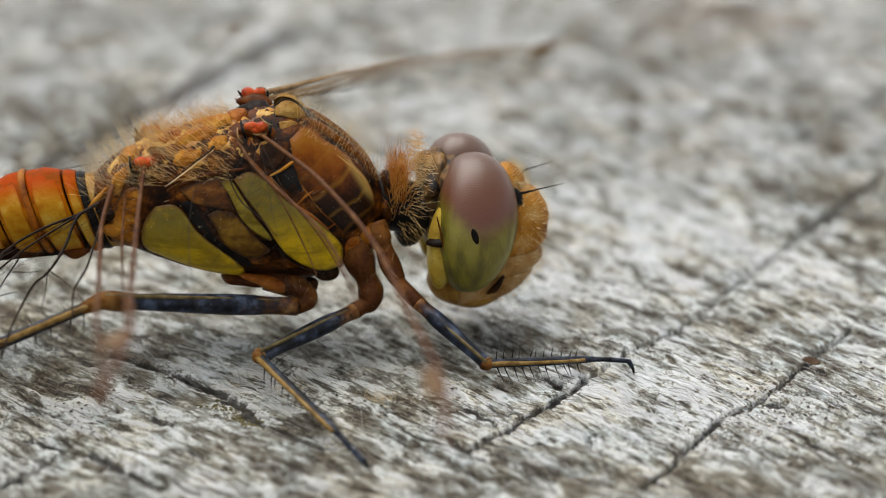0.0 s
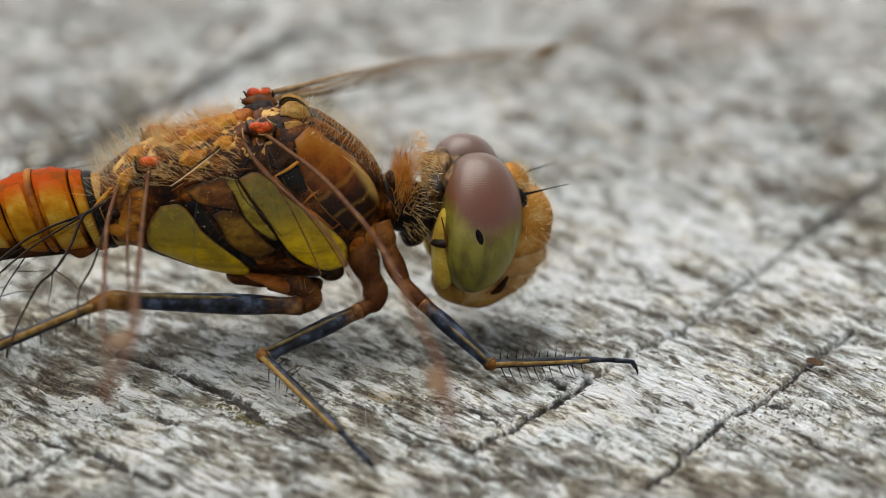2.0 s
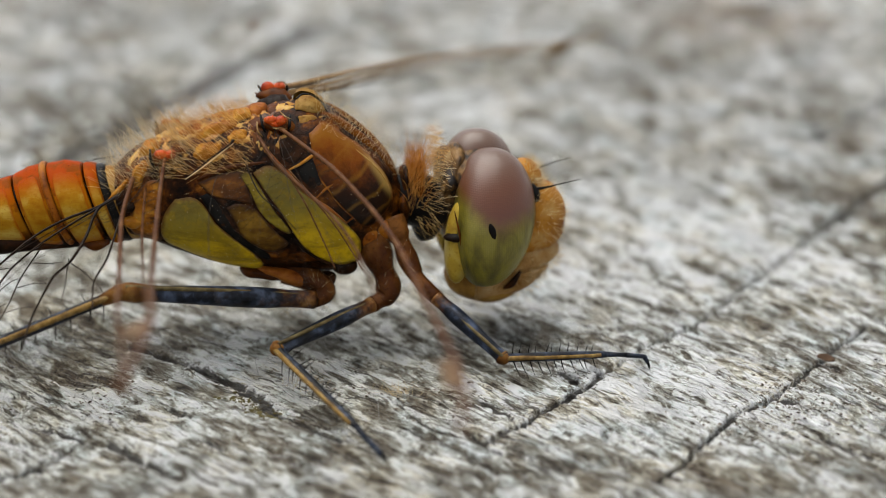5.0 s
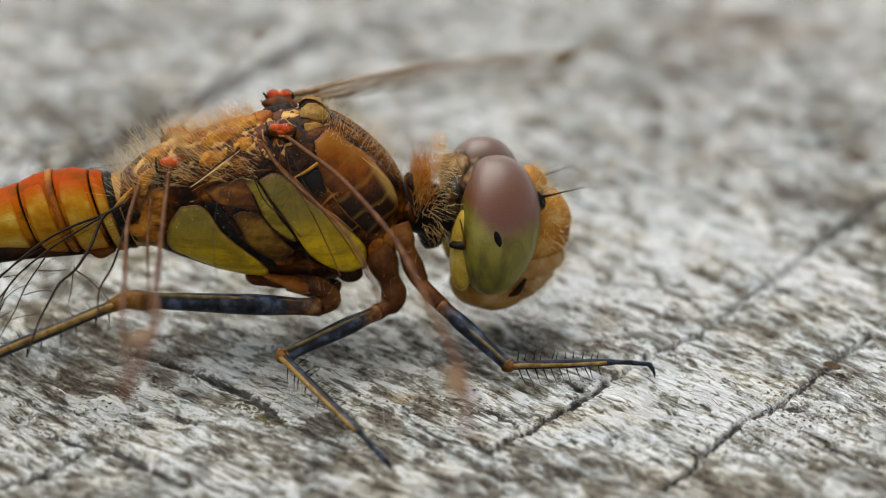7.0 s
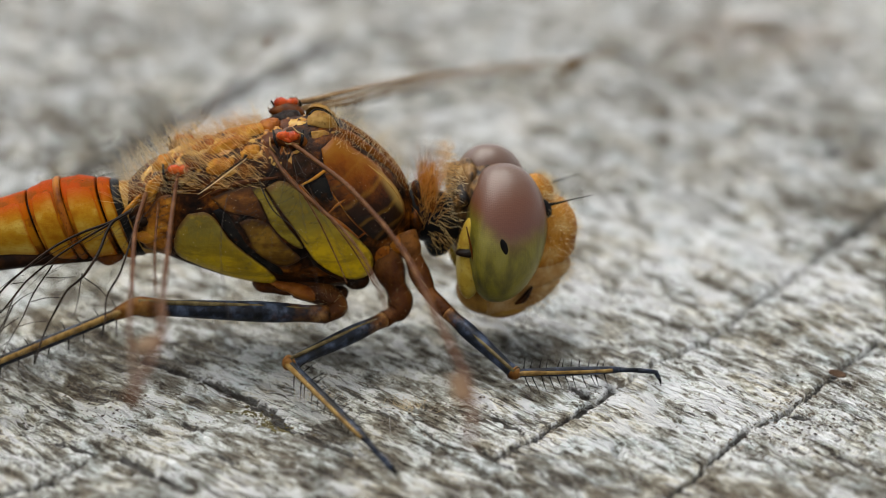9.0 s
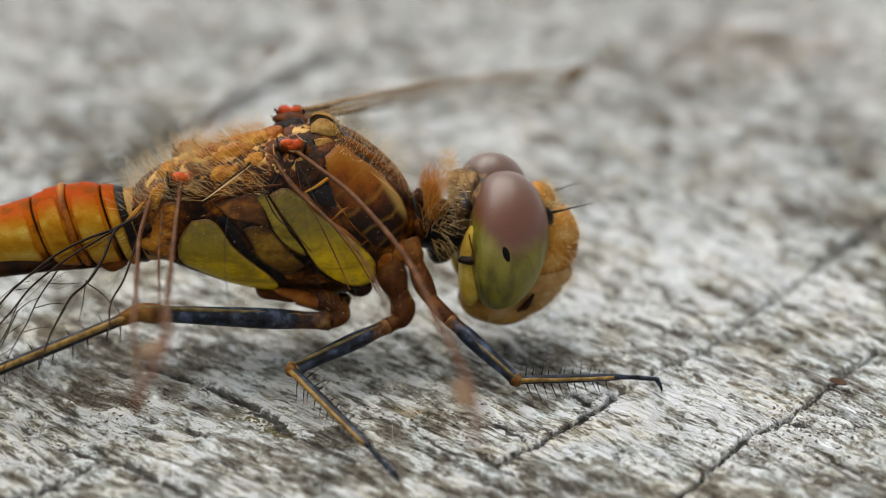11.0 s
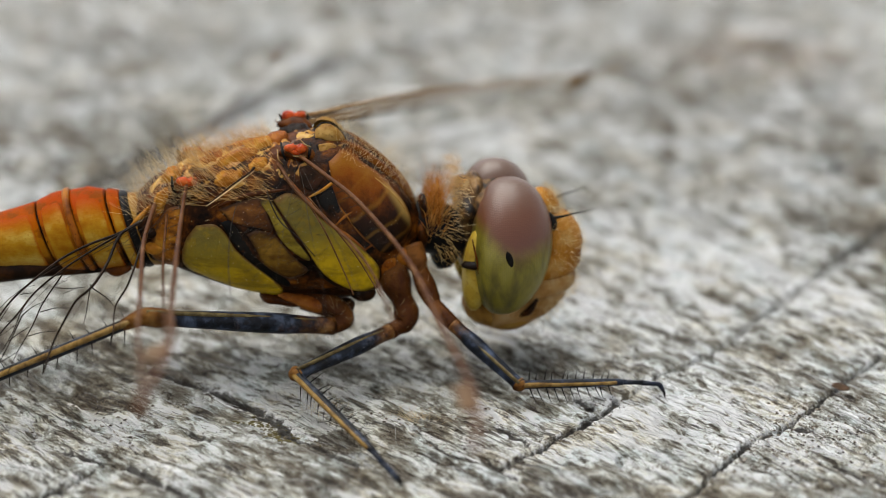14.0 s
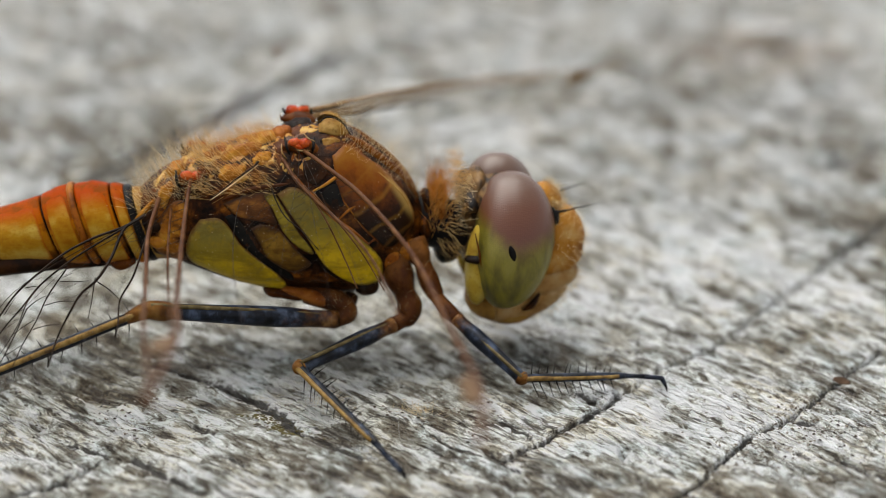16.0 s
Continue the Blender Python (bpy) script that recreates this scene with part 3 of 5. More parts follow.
FLANK = flank_yellow()
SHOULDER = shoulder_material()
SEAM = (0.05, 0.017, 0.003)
OLIVE_PLATE = plate_material("olive_plate", (0.08, 0.035, 0.004), (0.20, 0.095, 0.009), (0.38, 0.21, 0.022), SEAM)
BROWN_PLATE = plate_material("brown_plate", (0.03, 0.009, 0.001), (0.15, 0.045, 0.004), (0.38, 0.15, 0.014), SEAM)
AMBER_PLATE = plate_material("amber_plate", (0.06, 0.015, 0.002), (0.50, 0.17, 0.010), (0.78, 0.38, 0.04), (0.10, 0.03, 0.003), 1.6)
STRIP_PLATE = plate_material("strip_plate", (0.14, 0.09, 0.008), (0.32, 0.23, 0.018), (0.5, 0.38, 0.04), SEAM, 1.2, 0.2, 0.4)
SHOULDER_RUST = chitin("shoulder_rust", (0.10, 0.028, 0.003), (0.24, 0.075, 0.007), (0.36, 0.14, 0.016), 0.8, 0.42, 0.0, 0.03, stretch=(0.5, 1.5, 1.5))
CREAM_LINE = chitin("cream_line", (0.36, 0.17, 0.03), (0.58, 0.34, 0.09), (0.74, 0.52, 0.2), 1.8, 0.42, 0.0, 0.02)
RUST = chitin("rust_ridge", (0.16, 0.035, 0.004), (0.40, 0.12, 0.015), (0.58, 0.24, 0.05), 1.5, 0.4, 0.0, 0.02)
GOLD = chitin("golden_shell", (0.22, 0.055, 0.004), (0.50, 0.19, 0.014), (0.74, 0.38, 0.05), 1.8, 0.42, 0.05, 0.03)
CREAM = chitin("cream_shell", (0.22, 0.10, 0.03), (0.40, 0.23, 0.08), (0.58, 0.42, 0.2), 2.2, 0.42, 0.05, 0.02)


def thorax_material():
    """Dark brown shell with amber and orange patches."""
    n = Nodes("thorax_shell")
    c = n.coords()
    big = n.maths("ADD", n.maths("MULTIPLY", n.noise(c, 1.1, 5, 0.65), 0.7), n.maths("MULTIPLY", n.noise(c, 4.0, 4, 0.65), 0.3))
    col = n.ramp(big, [(0.42, (0.005, 0.002, 0.001)), (0.50, (0.04, 0.012, 0.002)), (0.58, (0.15, 0.042, 0.003)), (0.64, (0.36, 0.12, 0.01)), (0.72, (0.56, 0.26, 0.03))])
    fine = n.noise(c, 11, 3, 0.65)
    n.bump(fine, 0.03 * MM)
    return n.done(col, 0.42, 0.06)


THORAX = thorax_material()
TAN_VEIN = chitin("tan_vein", (0.26, 0.13, 0.045), (0.42, 0.25, 0.10), (0.54, 0.37, 0.18), 2, 0.45, 0.0, 0.0)
SPOT = chitin("wing_spot_brown", (0.10, 0.055, 0.02), (0.18, 0.10, 0.042), (0.27, 0.16, 0.075), 2, 0.45, 0.0, 0.0)

# half-widths of the thorax along its length
AX = (-5.8, -5.2, -4.4, -3.2, -2.0, -0.7, 0.5, 1.5, 2.4, 3.2, 3.9, 4.4)
TOP = (6.3, 6.9, 7.4, 7.85, 8.15, 8.45, 8.75, 8.72, 8.1, 7.42, 6.6, 5.7)
BOT = (4.4, 4.3, 4.15, 3.7, 3.2, 2.9, 2.8, 2.7, 2.8, 3.3, 4.0, 4.9)
WID = (0.9, 1.3, 1.7, 2.05, 2.25, 2.35, 2.35, 2.3, 2.15, 1.85, 1.35, 0.6)


def girth(a):
    """Top, bottom and half-width of the thorax, smoothed along its length."""
    w = (0.25, 0.5, 0.25)
    return [sum(k * float(np.interp(a + o, AX, c)) for k, o in zip(w, (-0.35, 0, 0.35))) for c in (TOP, BOT, WID)]


def flank(a, z):
    t, b, w = girth(a)
    q = abs((z - (t + b) / 2) / ((t - b) / 2))
    return w * max(1 - q ** 2.5, 0.0) ** 0.4


def thorax_core():
    rings = []
    for a in np.linspace(-5.8, 4.4, 56):
        t, b, w = girth(a)
        c, h = (t + b) / 2, (t - b) / 2
        ring = []
        for k in range(48):
            s = 2 * math.pi * k / 48
            y = math.copysign(abs(math.cos(s)) ** 0.8, math.cos(s)) * w
            z = math.copysign(abs(math.sin(s)) ** 0.8, math.sin(s)) * h
            p = Vector((a, y, c + z))
            p += Vector((0, y, z)).normalized() * 0.10 * noise.noise(p * 1.3)
            ring.append(p)
        rings.append(ring)
    return loft(rings)


thorax = part("thorax", thorax_core(), THORAX, fly, "shiny amber-brown thorax with dark sutures")


def plate(name, outline, material, lift=0.09, side=-1, label="", rings=12, parent=thorax):
    """A pillow-shaped shell plate that lies on the flank; outline of (x, z)."""
    pts = smooth_path([(a, z, 0) for a, z in outline + outline[:1]], 5)[:-1]
    ca, cz = sum(p[0] for p in pts) / len(pts), sum(p[1] for p in pts) / len(pts)
    bm = bmesh.new()
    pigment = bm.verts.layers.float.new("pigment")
    rows = []
    for j in range(rings + 1):
        s = 1 - j / (rings + 0.6)
        off = -0.10 if j == 0 else lift * (1 - s ** 6) ** 0.5
        s = 1.0 if j == 0 else s + 0.6 / (rings + 0.6) * s
        row = []
        for p in pts:
            a, z = ca + (p[0] - ca) * min(s, 1), cz + (p[1] - cz) * min(s, 1)
            y = max(flank(a, z), 0.3) + off + 0.02 * noise.noise(Vector((a * 2, z * 2, 3)))
            row.append(bm.verts.new((a, side * y, z)))
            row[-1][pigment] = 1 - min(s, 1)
        rows.append(row)
    n = len(pts)
    for r0, r1 in zip(rows, rows[1:]):
        for i in range(n):
            bm.faces.new((r0[i], r0[(i + 1) % n], r1[(i + 1) % n], r1[i]))
    bm.faces.new(rows[-1])
    return part(name, bm, material, parent, label)


YELLOW_FRONT = [(-0.86, 7.01), (-0.55, 6.5), (-0.09, 5.8), (0.18, 5.34), (0.46, 4.81), (0.84, 4.19), (1.51, 3.6), (2.21, 3.25), (2.71, 3.38),
                (2.84, 3.93), (2.73, 4.43), (2.29, 5.05), (1.71, 5.61), (1.15, 6.05), (0.68, 6.47), (0.31, 6.91), (-0.06, 7.16), (-0.43, 7.21)]
YELLOW_STRIP = [(-1.33, 7.0), (-1.02, 6.5), (-0.75, 5.82), (-0.3, 5.2), (0.27, 4.77), (0.37, 4.92), (-0.1, 5.6), (-0.55, 6.4), (-0.86, 6.92), (-1.17, 7.12)]
BROWN_PANEL = [(-1.79, 5.83), (-1.48, 5.22), (-1.26, 4.7), (-0.41, 4.09), (0.16, 4.23), (0.28, 4.44), (-0.11, 4.89), (-0.48, 5.36), (-0.85, 5.82), (-1.41, 5.97)]
UPPER_PANEL = [(-2.71, 6.66), (-2.13, 6.9), (-1.38, 7.06), (-1.1, 6.78), (-0.97, 6.36), (-0.85, 5.92), (-1.41, 6.04), (-1.88, 6.12), (-2.34, 6.3)]
YELLOW_REAR = [(-3.5, 6.1), (-3.99, 5.3), (-3.97, 4.46), (-3.37, 3.98), (-2.43, 3.48), (-1.48, 3.12), (-0.81, 3.08), (-0.56, 3.42), (-0.8, 3.93),
               (-1.36, 4.49), (-1.82, 4.92), (-2.19, 5.32), (-2.54, 5.91), (-2.91, 6.19)]
BLACK_SUTURE = [(-2.67, 6.25), (-2.34, 6.3), (-1.98, 5.83), (-1.62, 5.12), (-1.26, 4.7), (-0.41, 4.03), (-0.32, 3.67), (-0.61, 3.8), (-1.36, 4.49), (-1.91, 5.02), (-2.27, 5.52)]
SHOULDER_SHELL = [(1.07, 8.16), (1.6, 8.42), (2.2, 8.0), (2.75, 7.6), (3.3, 7.0), (3.8, 6.3), (3.95, 5.4), (3.08, 4.72), (2.48, 5.23), (2.01, 5.79), (1.5, 6.5), (1.2, 7.3)]
BLACK_PATCH = [(0.69, 7.03), (1.08, 7.29), (1.47, 7.05), (1.39, 6.43), (1.06, 6.5), (0.78, 6.75)]
GREY_PATCH = [(0.07, 7.91), (0.55, 8.1), (0.96, 7.74), (0.51, 7.27), (0.14, 7.49)]
REAR_SHELL = [(-4.75, 6.2), (-4.43, 6.6), (-4.0, 6.7), (-3.9, 6.2), (-4.1, 5.3), (-4.1, 4.5), (-4.45, 4.3), (-5.0, 4.6), (-5.1, 5.2)]

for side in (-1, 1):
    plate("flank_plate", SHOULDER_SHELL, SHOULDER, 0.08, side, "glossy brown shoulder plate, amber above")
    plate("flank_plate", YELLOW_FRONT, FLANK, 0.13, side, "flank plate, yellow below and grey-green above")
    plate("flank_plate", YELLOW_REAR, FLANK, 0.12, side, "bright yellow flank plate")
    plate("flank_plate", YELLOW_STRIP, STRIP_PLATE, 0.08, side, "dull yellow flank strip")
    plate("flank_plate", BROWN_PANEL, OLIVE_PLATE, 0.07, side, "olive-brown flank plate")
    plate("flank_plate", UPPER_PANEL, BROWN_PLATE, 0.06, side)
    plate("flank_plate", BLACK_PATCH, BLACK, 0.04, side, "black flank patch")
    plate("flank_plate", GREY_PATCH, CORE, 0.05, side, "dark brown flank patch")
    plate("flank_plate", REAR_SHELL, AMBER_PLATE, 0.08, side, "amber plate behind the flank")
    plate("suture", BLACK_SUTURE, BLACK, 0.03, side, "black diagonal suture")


def ridge(points, radius, material, side=-1, name="ridge", lift=0.02):
    pts = [(a, side * (max(flank(a, z), 0.3) + lift), z, radius * k * 0.75) for (a, z), k in points]
    return part(name, tube(pts, 8, n=5), material, thorax)


for side in (-1, 1):
    for pts, r, m in (([((0.35, 7.05), 0.5), ((0.8, 7.26), 1), ((1.18, 7.49), 1), ((1.6, 7.72), 0.3)], 0.075, ORANGE),
                      ([((1.24, 6.05), 0.6), ((1.63, 6.37), 1), ((2.12, 6.66), 0.9), ((2.6, 6.9), 0.2)], 0.07, AMBER),
                      ([((2.3, 5.08), 0.6), ((2.78, 5.38), 1), ((3.18, 5.52), 0.3)], 0.07, AMBER),
                      ([((2.45, 7.62), 0.3), ((3.0, 7.12), 1), ((3.5, 6.55), 1), ((3.78, 6.05), 0.7), ((3.82, 5.6), 0.2)], 0.06, CREAM_LINE),
                      ([((1.6, 7.78), 0.3), ((2.1, 7.46), 1), ((2.6, 7.5), 0.4)], 0.05, AMBER),
                      ([((1.2, 7.42), 0.5), ((1.42, 6.75), 1), ((1.7, 6.3), 1), ((2.1, 5.7), 0.8), ((2.6, 5.1), 0.4)], 0.05, AMBER),
                      ([((-0.32, 7.66), 0.6), ((0.22, 7.04), 1), ((0.78, 6.46), 1), ((1.24, 5.95), 1), ((1.71, 5.61), 0.8), ((2.29, 5.05), 0.3)], 0.12, RUST),
                      ([((-2.7, 6.75), 0.5), ((-1.9, 7.08), 1), ((-1.2, 7.22), 1), ((-0.4, 7.32), 0.4)], 0.12, BROWN),
                      ([((-4.0, 4.4), 0.5), ((-3.3, 3.92), 1), ((-2.2, 3.38), 1), ((-1.3, 3.08), 1), ((-0.6, 3.12), 0.5)], 0.06, CORE),
                      ([((0.5, 4.6), 0.4), ((0.85, 4.1), 1), ((1.5, 3.55), 1), ((2.2, 3.18), 1), ((2.8, 3.3), 0.5)], 0.07, CORE)):
        ridge(pts, r, m, side)

# the crest of the shoulders: a rounded rust band on each side of a dark keel
for side in (-1, 1):
    band = [(a, side * off, girth(a)[0] - 0.17, r) for a, off, r in ((1.5, 0.62, 0.16), (2.0, 0.6, 0.22), (2.6, 0.58, 0.24), (3.2, 0.52, 0.24), (3.7, 0.45, 0.22), (4.1, 0.4, 0.14))]
    part("shoulder_band", tube(band, 14, n=5), SHOULDER_RUST, thorax, "rust-brown band along the shoulder")
part("keel", tube([(a, 0, girth(a)[0] - 0.02, r) for a, r in ((1.5, 0.04), (2.2, 0.08), (3.0, 0.08), (3.8, 0.07), (4.15, 0.03))], 10, n=5), CORE, thorax, "dark keel along the shoulder crest")


def back_shell():
    """The lumpy upper side between the wing roots."""
    rings = []
    for a in np.linspace(-5.3, 0.9, 76):
        t, b, w = girth(a)
        c, h = (t + b) / 2, (t - b) / 2
        row = []
        for k in range(41):
            s = radians(-62 + 124 * k / 40)
            y, z = math.sin(s) * w, c + math.cos(s) ** 0.8 * h
            p = Vector((a, y, z))
            out = Vector((0, math.sin(s), math.cos(s)))
            q = Vector((a * 1.5, y * 2.2, z * 2.2))
            lump = 0.5 - abs(noise.noise(q))
            lump += 0.5 * (0.5 - abs(noise.noise(q * 2.3 + Vector((5, 1, 2)))))
            edge = min(1.0, k / 4, (40 - k) / 4, (a + 5.3) / 0.4, (0.9 - a) / 0.4)
            row.append(p + out * (-0.12 + edge * (0.5 * lump - 0.08)))
        rings.append(row)
    bm = bmesh.new()
    vs = [[bm.verts.new(p) for p in r] for r in rings]
    for r0, r1 in zip(vs, vs[1:]):
        for k in range(40):
            bm.faces.new((r0[k], r0[k + 1], r1[k + 1], r1[k]))
    return bm


def back_material():
    n = Nodes("back_shell")
    c = n.coords((1000, 1500, 1500))
    col = n.ramp(n.noise(c, 0.9, 4, 0.6, 0.5), [(0.34, (0.02, 0.009, 0.003)), (0.41, (0.20, 0.06, 0.006)), (0.48, (0.52, 0.22, 0.025)), (0.58, (0.74, 0.44, 0.08)), (0.70, (0.45, 0.16, 0.014))])
    fine = n.noise(n.coords(), 9, 3, 0.6)
    n.bump(fine, 0.03 * MM)
    return n.done(col, 0.42, 0.25)


part("back_shell", back_shell(), back_material(), thorax, "lumpy orange and dark back between the wings")

# ---- abdomen: ten ring segments ----
def abdomen_line(a):
    """Centre height, half-height and half-width at a."""
    xs = (-27.0, -20.0, -14.0, -11.0, -9.7, -8.6, -7.7, -6.8, -6.0, -5.4)
    zc = (3.2, 3.9, 4.6, 4.95, 5.1, 5.25, 5.38, 5.42, 5.38, 5.35)
    hh = (0.75, 0.8, 0.85, 0.9, 0.98, 1.2, 1.4, 1.42, 1.38, 1.3)
    ww = (0.8, 0.85, 0.9, 0.95, 1.0, 1.15, 1.3, 1.35, 1.3, 1.2)
    return [float(np.interp(a, xs, c)) for c in (zc, hh, ww)]


def abdomen_material():
    n = Nodes("banded_abdomen")
    x, y, z = n.axes()
    c = n.coords()
    line = n.maths("ADD", n.maths("MULTIPLY", x, 0.16), 6.72)
    up = n.maths("SUBTRACT", z, line)
    wob = n.maths("MULTIPLY", n.maths("SUBTRACT", n.noise(c, 1.3, 4), 0.5), 1.5)
    col = n.ramp(n.step(n.maths("ADD", up, n.maths("MULTIPLY", wob, 0.6)), -1.4, 1.75),
                 [(0.0, (0.015, 0.008, 0.003)), (0.12, (0.14, 0.05, 0.005)), (0.22, (0.46, 0.18, 0.010)), (0.5, (0.46, 0.16, 0.004)), (0.74, (0.44, 0.10, 0.001)), (0.92, (0.42, 0.055, 0.001))])
    fine = n.noise(c, 14, 3, 0.6)
    col = n.mix(n.maths("MULTIPLY", n.step(n.noise(c, 1.6, 5, 0.65), 0.48, 0.62), 0.75), col, (0.22, 0.06, 0.005))
    col = n.mix(n.step(n.noise(c, 6.0, 2), 0.68, 0.74), col, (0.03, 0.012, 0.004))
    n.bump(fine, 0.015 * MM)
    return n.done(col, 0.5, 0.02, 0.0, 0.0)


ABDOMEN = abdomen_material()
abdomen = part("abdomen", tube([(-5.2, 0, 5.35, 0.95), (-7.7, 0, 5.4, 1.1), (-9.7, 0, 5.1, 0.8), (-20, 0, 3.9, 0.6), (-26.8, 0, 3.2, 0.4)], 16), BLACK, fly,
               "orange and yellow abdomen with dark rings")


SLANT = 0.33


def segment(a0, a1, material, swell=0.05, n=7, label="", name="segment"):
    rings = []
    for j in range(n + 4):
        t = min(max((j - 1.5) / (n), 0), 1)
        a = a1 + (a0 - a1) * t
        zc, h, w = abdomen_line(a)
        edge = -0.16 if j in (0, n + 3) else (0.0 if j in (1, n + 2) else swell * math.sin(math.pi * t) ** 0.5)
        if a0 - a1 > 0.5:
            edge += 0.05 * max(0, 1 - abs(t - 0.55) / 0.12) - 0.03 * max(0, 1 - abs(t - 0.42) / 0.1)
        k = 36
        rings.append([Vector((a - SLANT * math.sin(2 * math.pi * i / k) * h, math.cos(2 * math.pi * i / k) * (w + edge), zc + math.sin(2 * math.pi * i / k) * (h + edge)))
                      for i in range(k)])
    return part(name, loft(rings), material, abdomen, label)


segment(-5.1, -5.42, TAN, 0.0, 4, "pale tan ring", "ring")
segment(-5.42, -5.72, BLACK, 0.05, 4, "black ring", "ring")
for a0, a1 in ((-5.72, -6.14), (-6.22, -7.38), (-7.6, -8.6), (-8.68, -10.9), (-10.98, -13.4), (-13.48, -16.0),
               (-16.08, -18.6), (-18.68, -20.9), (-20.98, -23.0), (-23.08, -24.8), (-24.88, -26.2)):
    segment(a0, a1, ABDOMEN)


def side_patch(a0, a1, side):
    """The yellow patch on the side of one segment."""
    bm = bmesh.new()
    pigment = bm.verts.layers.float.new("pigment")
    n, m = 14, 14
    grid = []
    for i in range(n + 1):
        row = []
        for j in range(m + 1):
            u, v = 2 * i / n - 1, 2 * j / m - 1
            # rounded outline
            v2 = v * (1 - 0.12 * u ** 6)
            u2 = u * (1 - 0.1 * v ** 6)
            ang = radians(-2 + (66 + 3 * noise.noise(Vector((a0 * 3, u * 1.5, 0)))) * v2)
            a = (a0 + a1) / 2 + (a0 - a1) / 2 * u2
            zc, h, w = abdomen_line(a)
            t = (a1 - a) / (a1 - a0)
            lift = 0.055 * max(math.sin(math.pi * min(max(t, 0), 1)), 0) ** 0.5
            lift += 0.05 - 0.05 * max(abs(u), abs(v)) ** 16
            row.append(bm.verts.new((a - SLANT * math.sin(ang) * h, side * math.cos(ang) * (w + lift), zc + math.sin(ang) * (h + lift))))
            row[-1][pigment] = min(1 - abs(v), 4 * (1 - abs(u)))
        grid.append(row)
    for i in range(n):
        for j in range(m):
            bm.faces.new((grid[i][j], grid[i + 1][j], grid[i + 1][j + 1], grid[i][j + 1]))
    return part("side_patch", bm, PATCH, abdomen, "cream-yellow patch on the side of a segment")


PATCH = plate_material("cream_patch", (0.40, 0.13, 0.005), (0.54, 0.27, 0.016), (0.74, 0.50, 0.09), (0.42, 0.065, 0.001), 0.8, 0.75, 0.15, 0.02)
for side in (-1, 1):
    for a0, a1 in ((-5.76, -6.1), (-6.3, -7.3), (-7.72, -8.52), (-8.85, -10.7), (-11.1, -13.2), (-13.6, -15.8), (-16.2, -18.4)):
        side_patch(a0, a1, side)
for s in (-1, 1):
    part("belly_stripe", tube([(-6.6, s * 0.6, 4.1, 0.1), (-8.2, s * 0.62, 4.15, 0.22), (-9.6, s * 0.62, 4.22, 0.38), (-14.0, s * 0.5, 3.8, 0.44), (-20.0, s * 0.45, 3.1, 0.36), (-26.0, s * 0.3, 2.5, 0.15)], 12, n=5), CORE, abdomen, "black stripe along the underside")
segment(-7.40, -7.66, AMBER, 0.10, 4, "raised rust-orange ring", "ring")
for s in (-1, 1):
    part("tail_clasper", tube([(-26.0, s * 0.25, 3.35, 0.18), (-27.2, s * 0.32, 3.3, 0.16), (-28.0, s * 0.22, 3.25, 0.04)], 8, n=4), BROWN, abdomen)
# rear skirt where abdomen and thorax meet
for a, s in ((-5.0, 1.12), (-4.75, 1.2)):
    rings = [[Vector((a + da, math.cos(2 * math.pi * i / 32) * (s + dr), 5.5 + math.sin(2 * math.pi * i / 32) * (s + dr)))
              for i in range(32)] for da, dr in ((-0.14, -0.2), (-0.1, -0.03), (0, 0), (0.1, -0.03), (0.14, -0.2))]
    part("ring", loft(rings), TAN, abdomen, "pale tan ring")

for pts, m, label in (([(-5.7, -1.42, 5.95, 0.05), (-5.4, -1.5, 6.25, 0.11), (-5.05, -1.45, 6.65, 0.05)], GOLD, "golden strap"),
                      ([(-5.35, -1.32, 5.6, 0.06), (-5.05, -1.4, 5.66, 0.2), (-4.75, -1.45, 5.7, 0.06)], CORE, ""),
                      ([(-5.3, -1.25, 5.1, 0.1), (-4.95, -1.35, 5.1, 0.26), (-4.6, -1.5, 5.15, 0.1)], ORANGE, "orange patch"),
                      ([(-6.7, -0.8, 4.2, 0.08), (-6.3, -0.9, 4.15, 0.22), (-5.8, -0.9, 4.25, 0.08)], BROWN, "")):
    part("joint_plate", tube(pts, 12, n=5), m, abdomen, label)

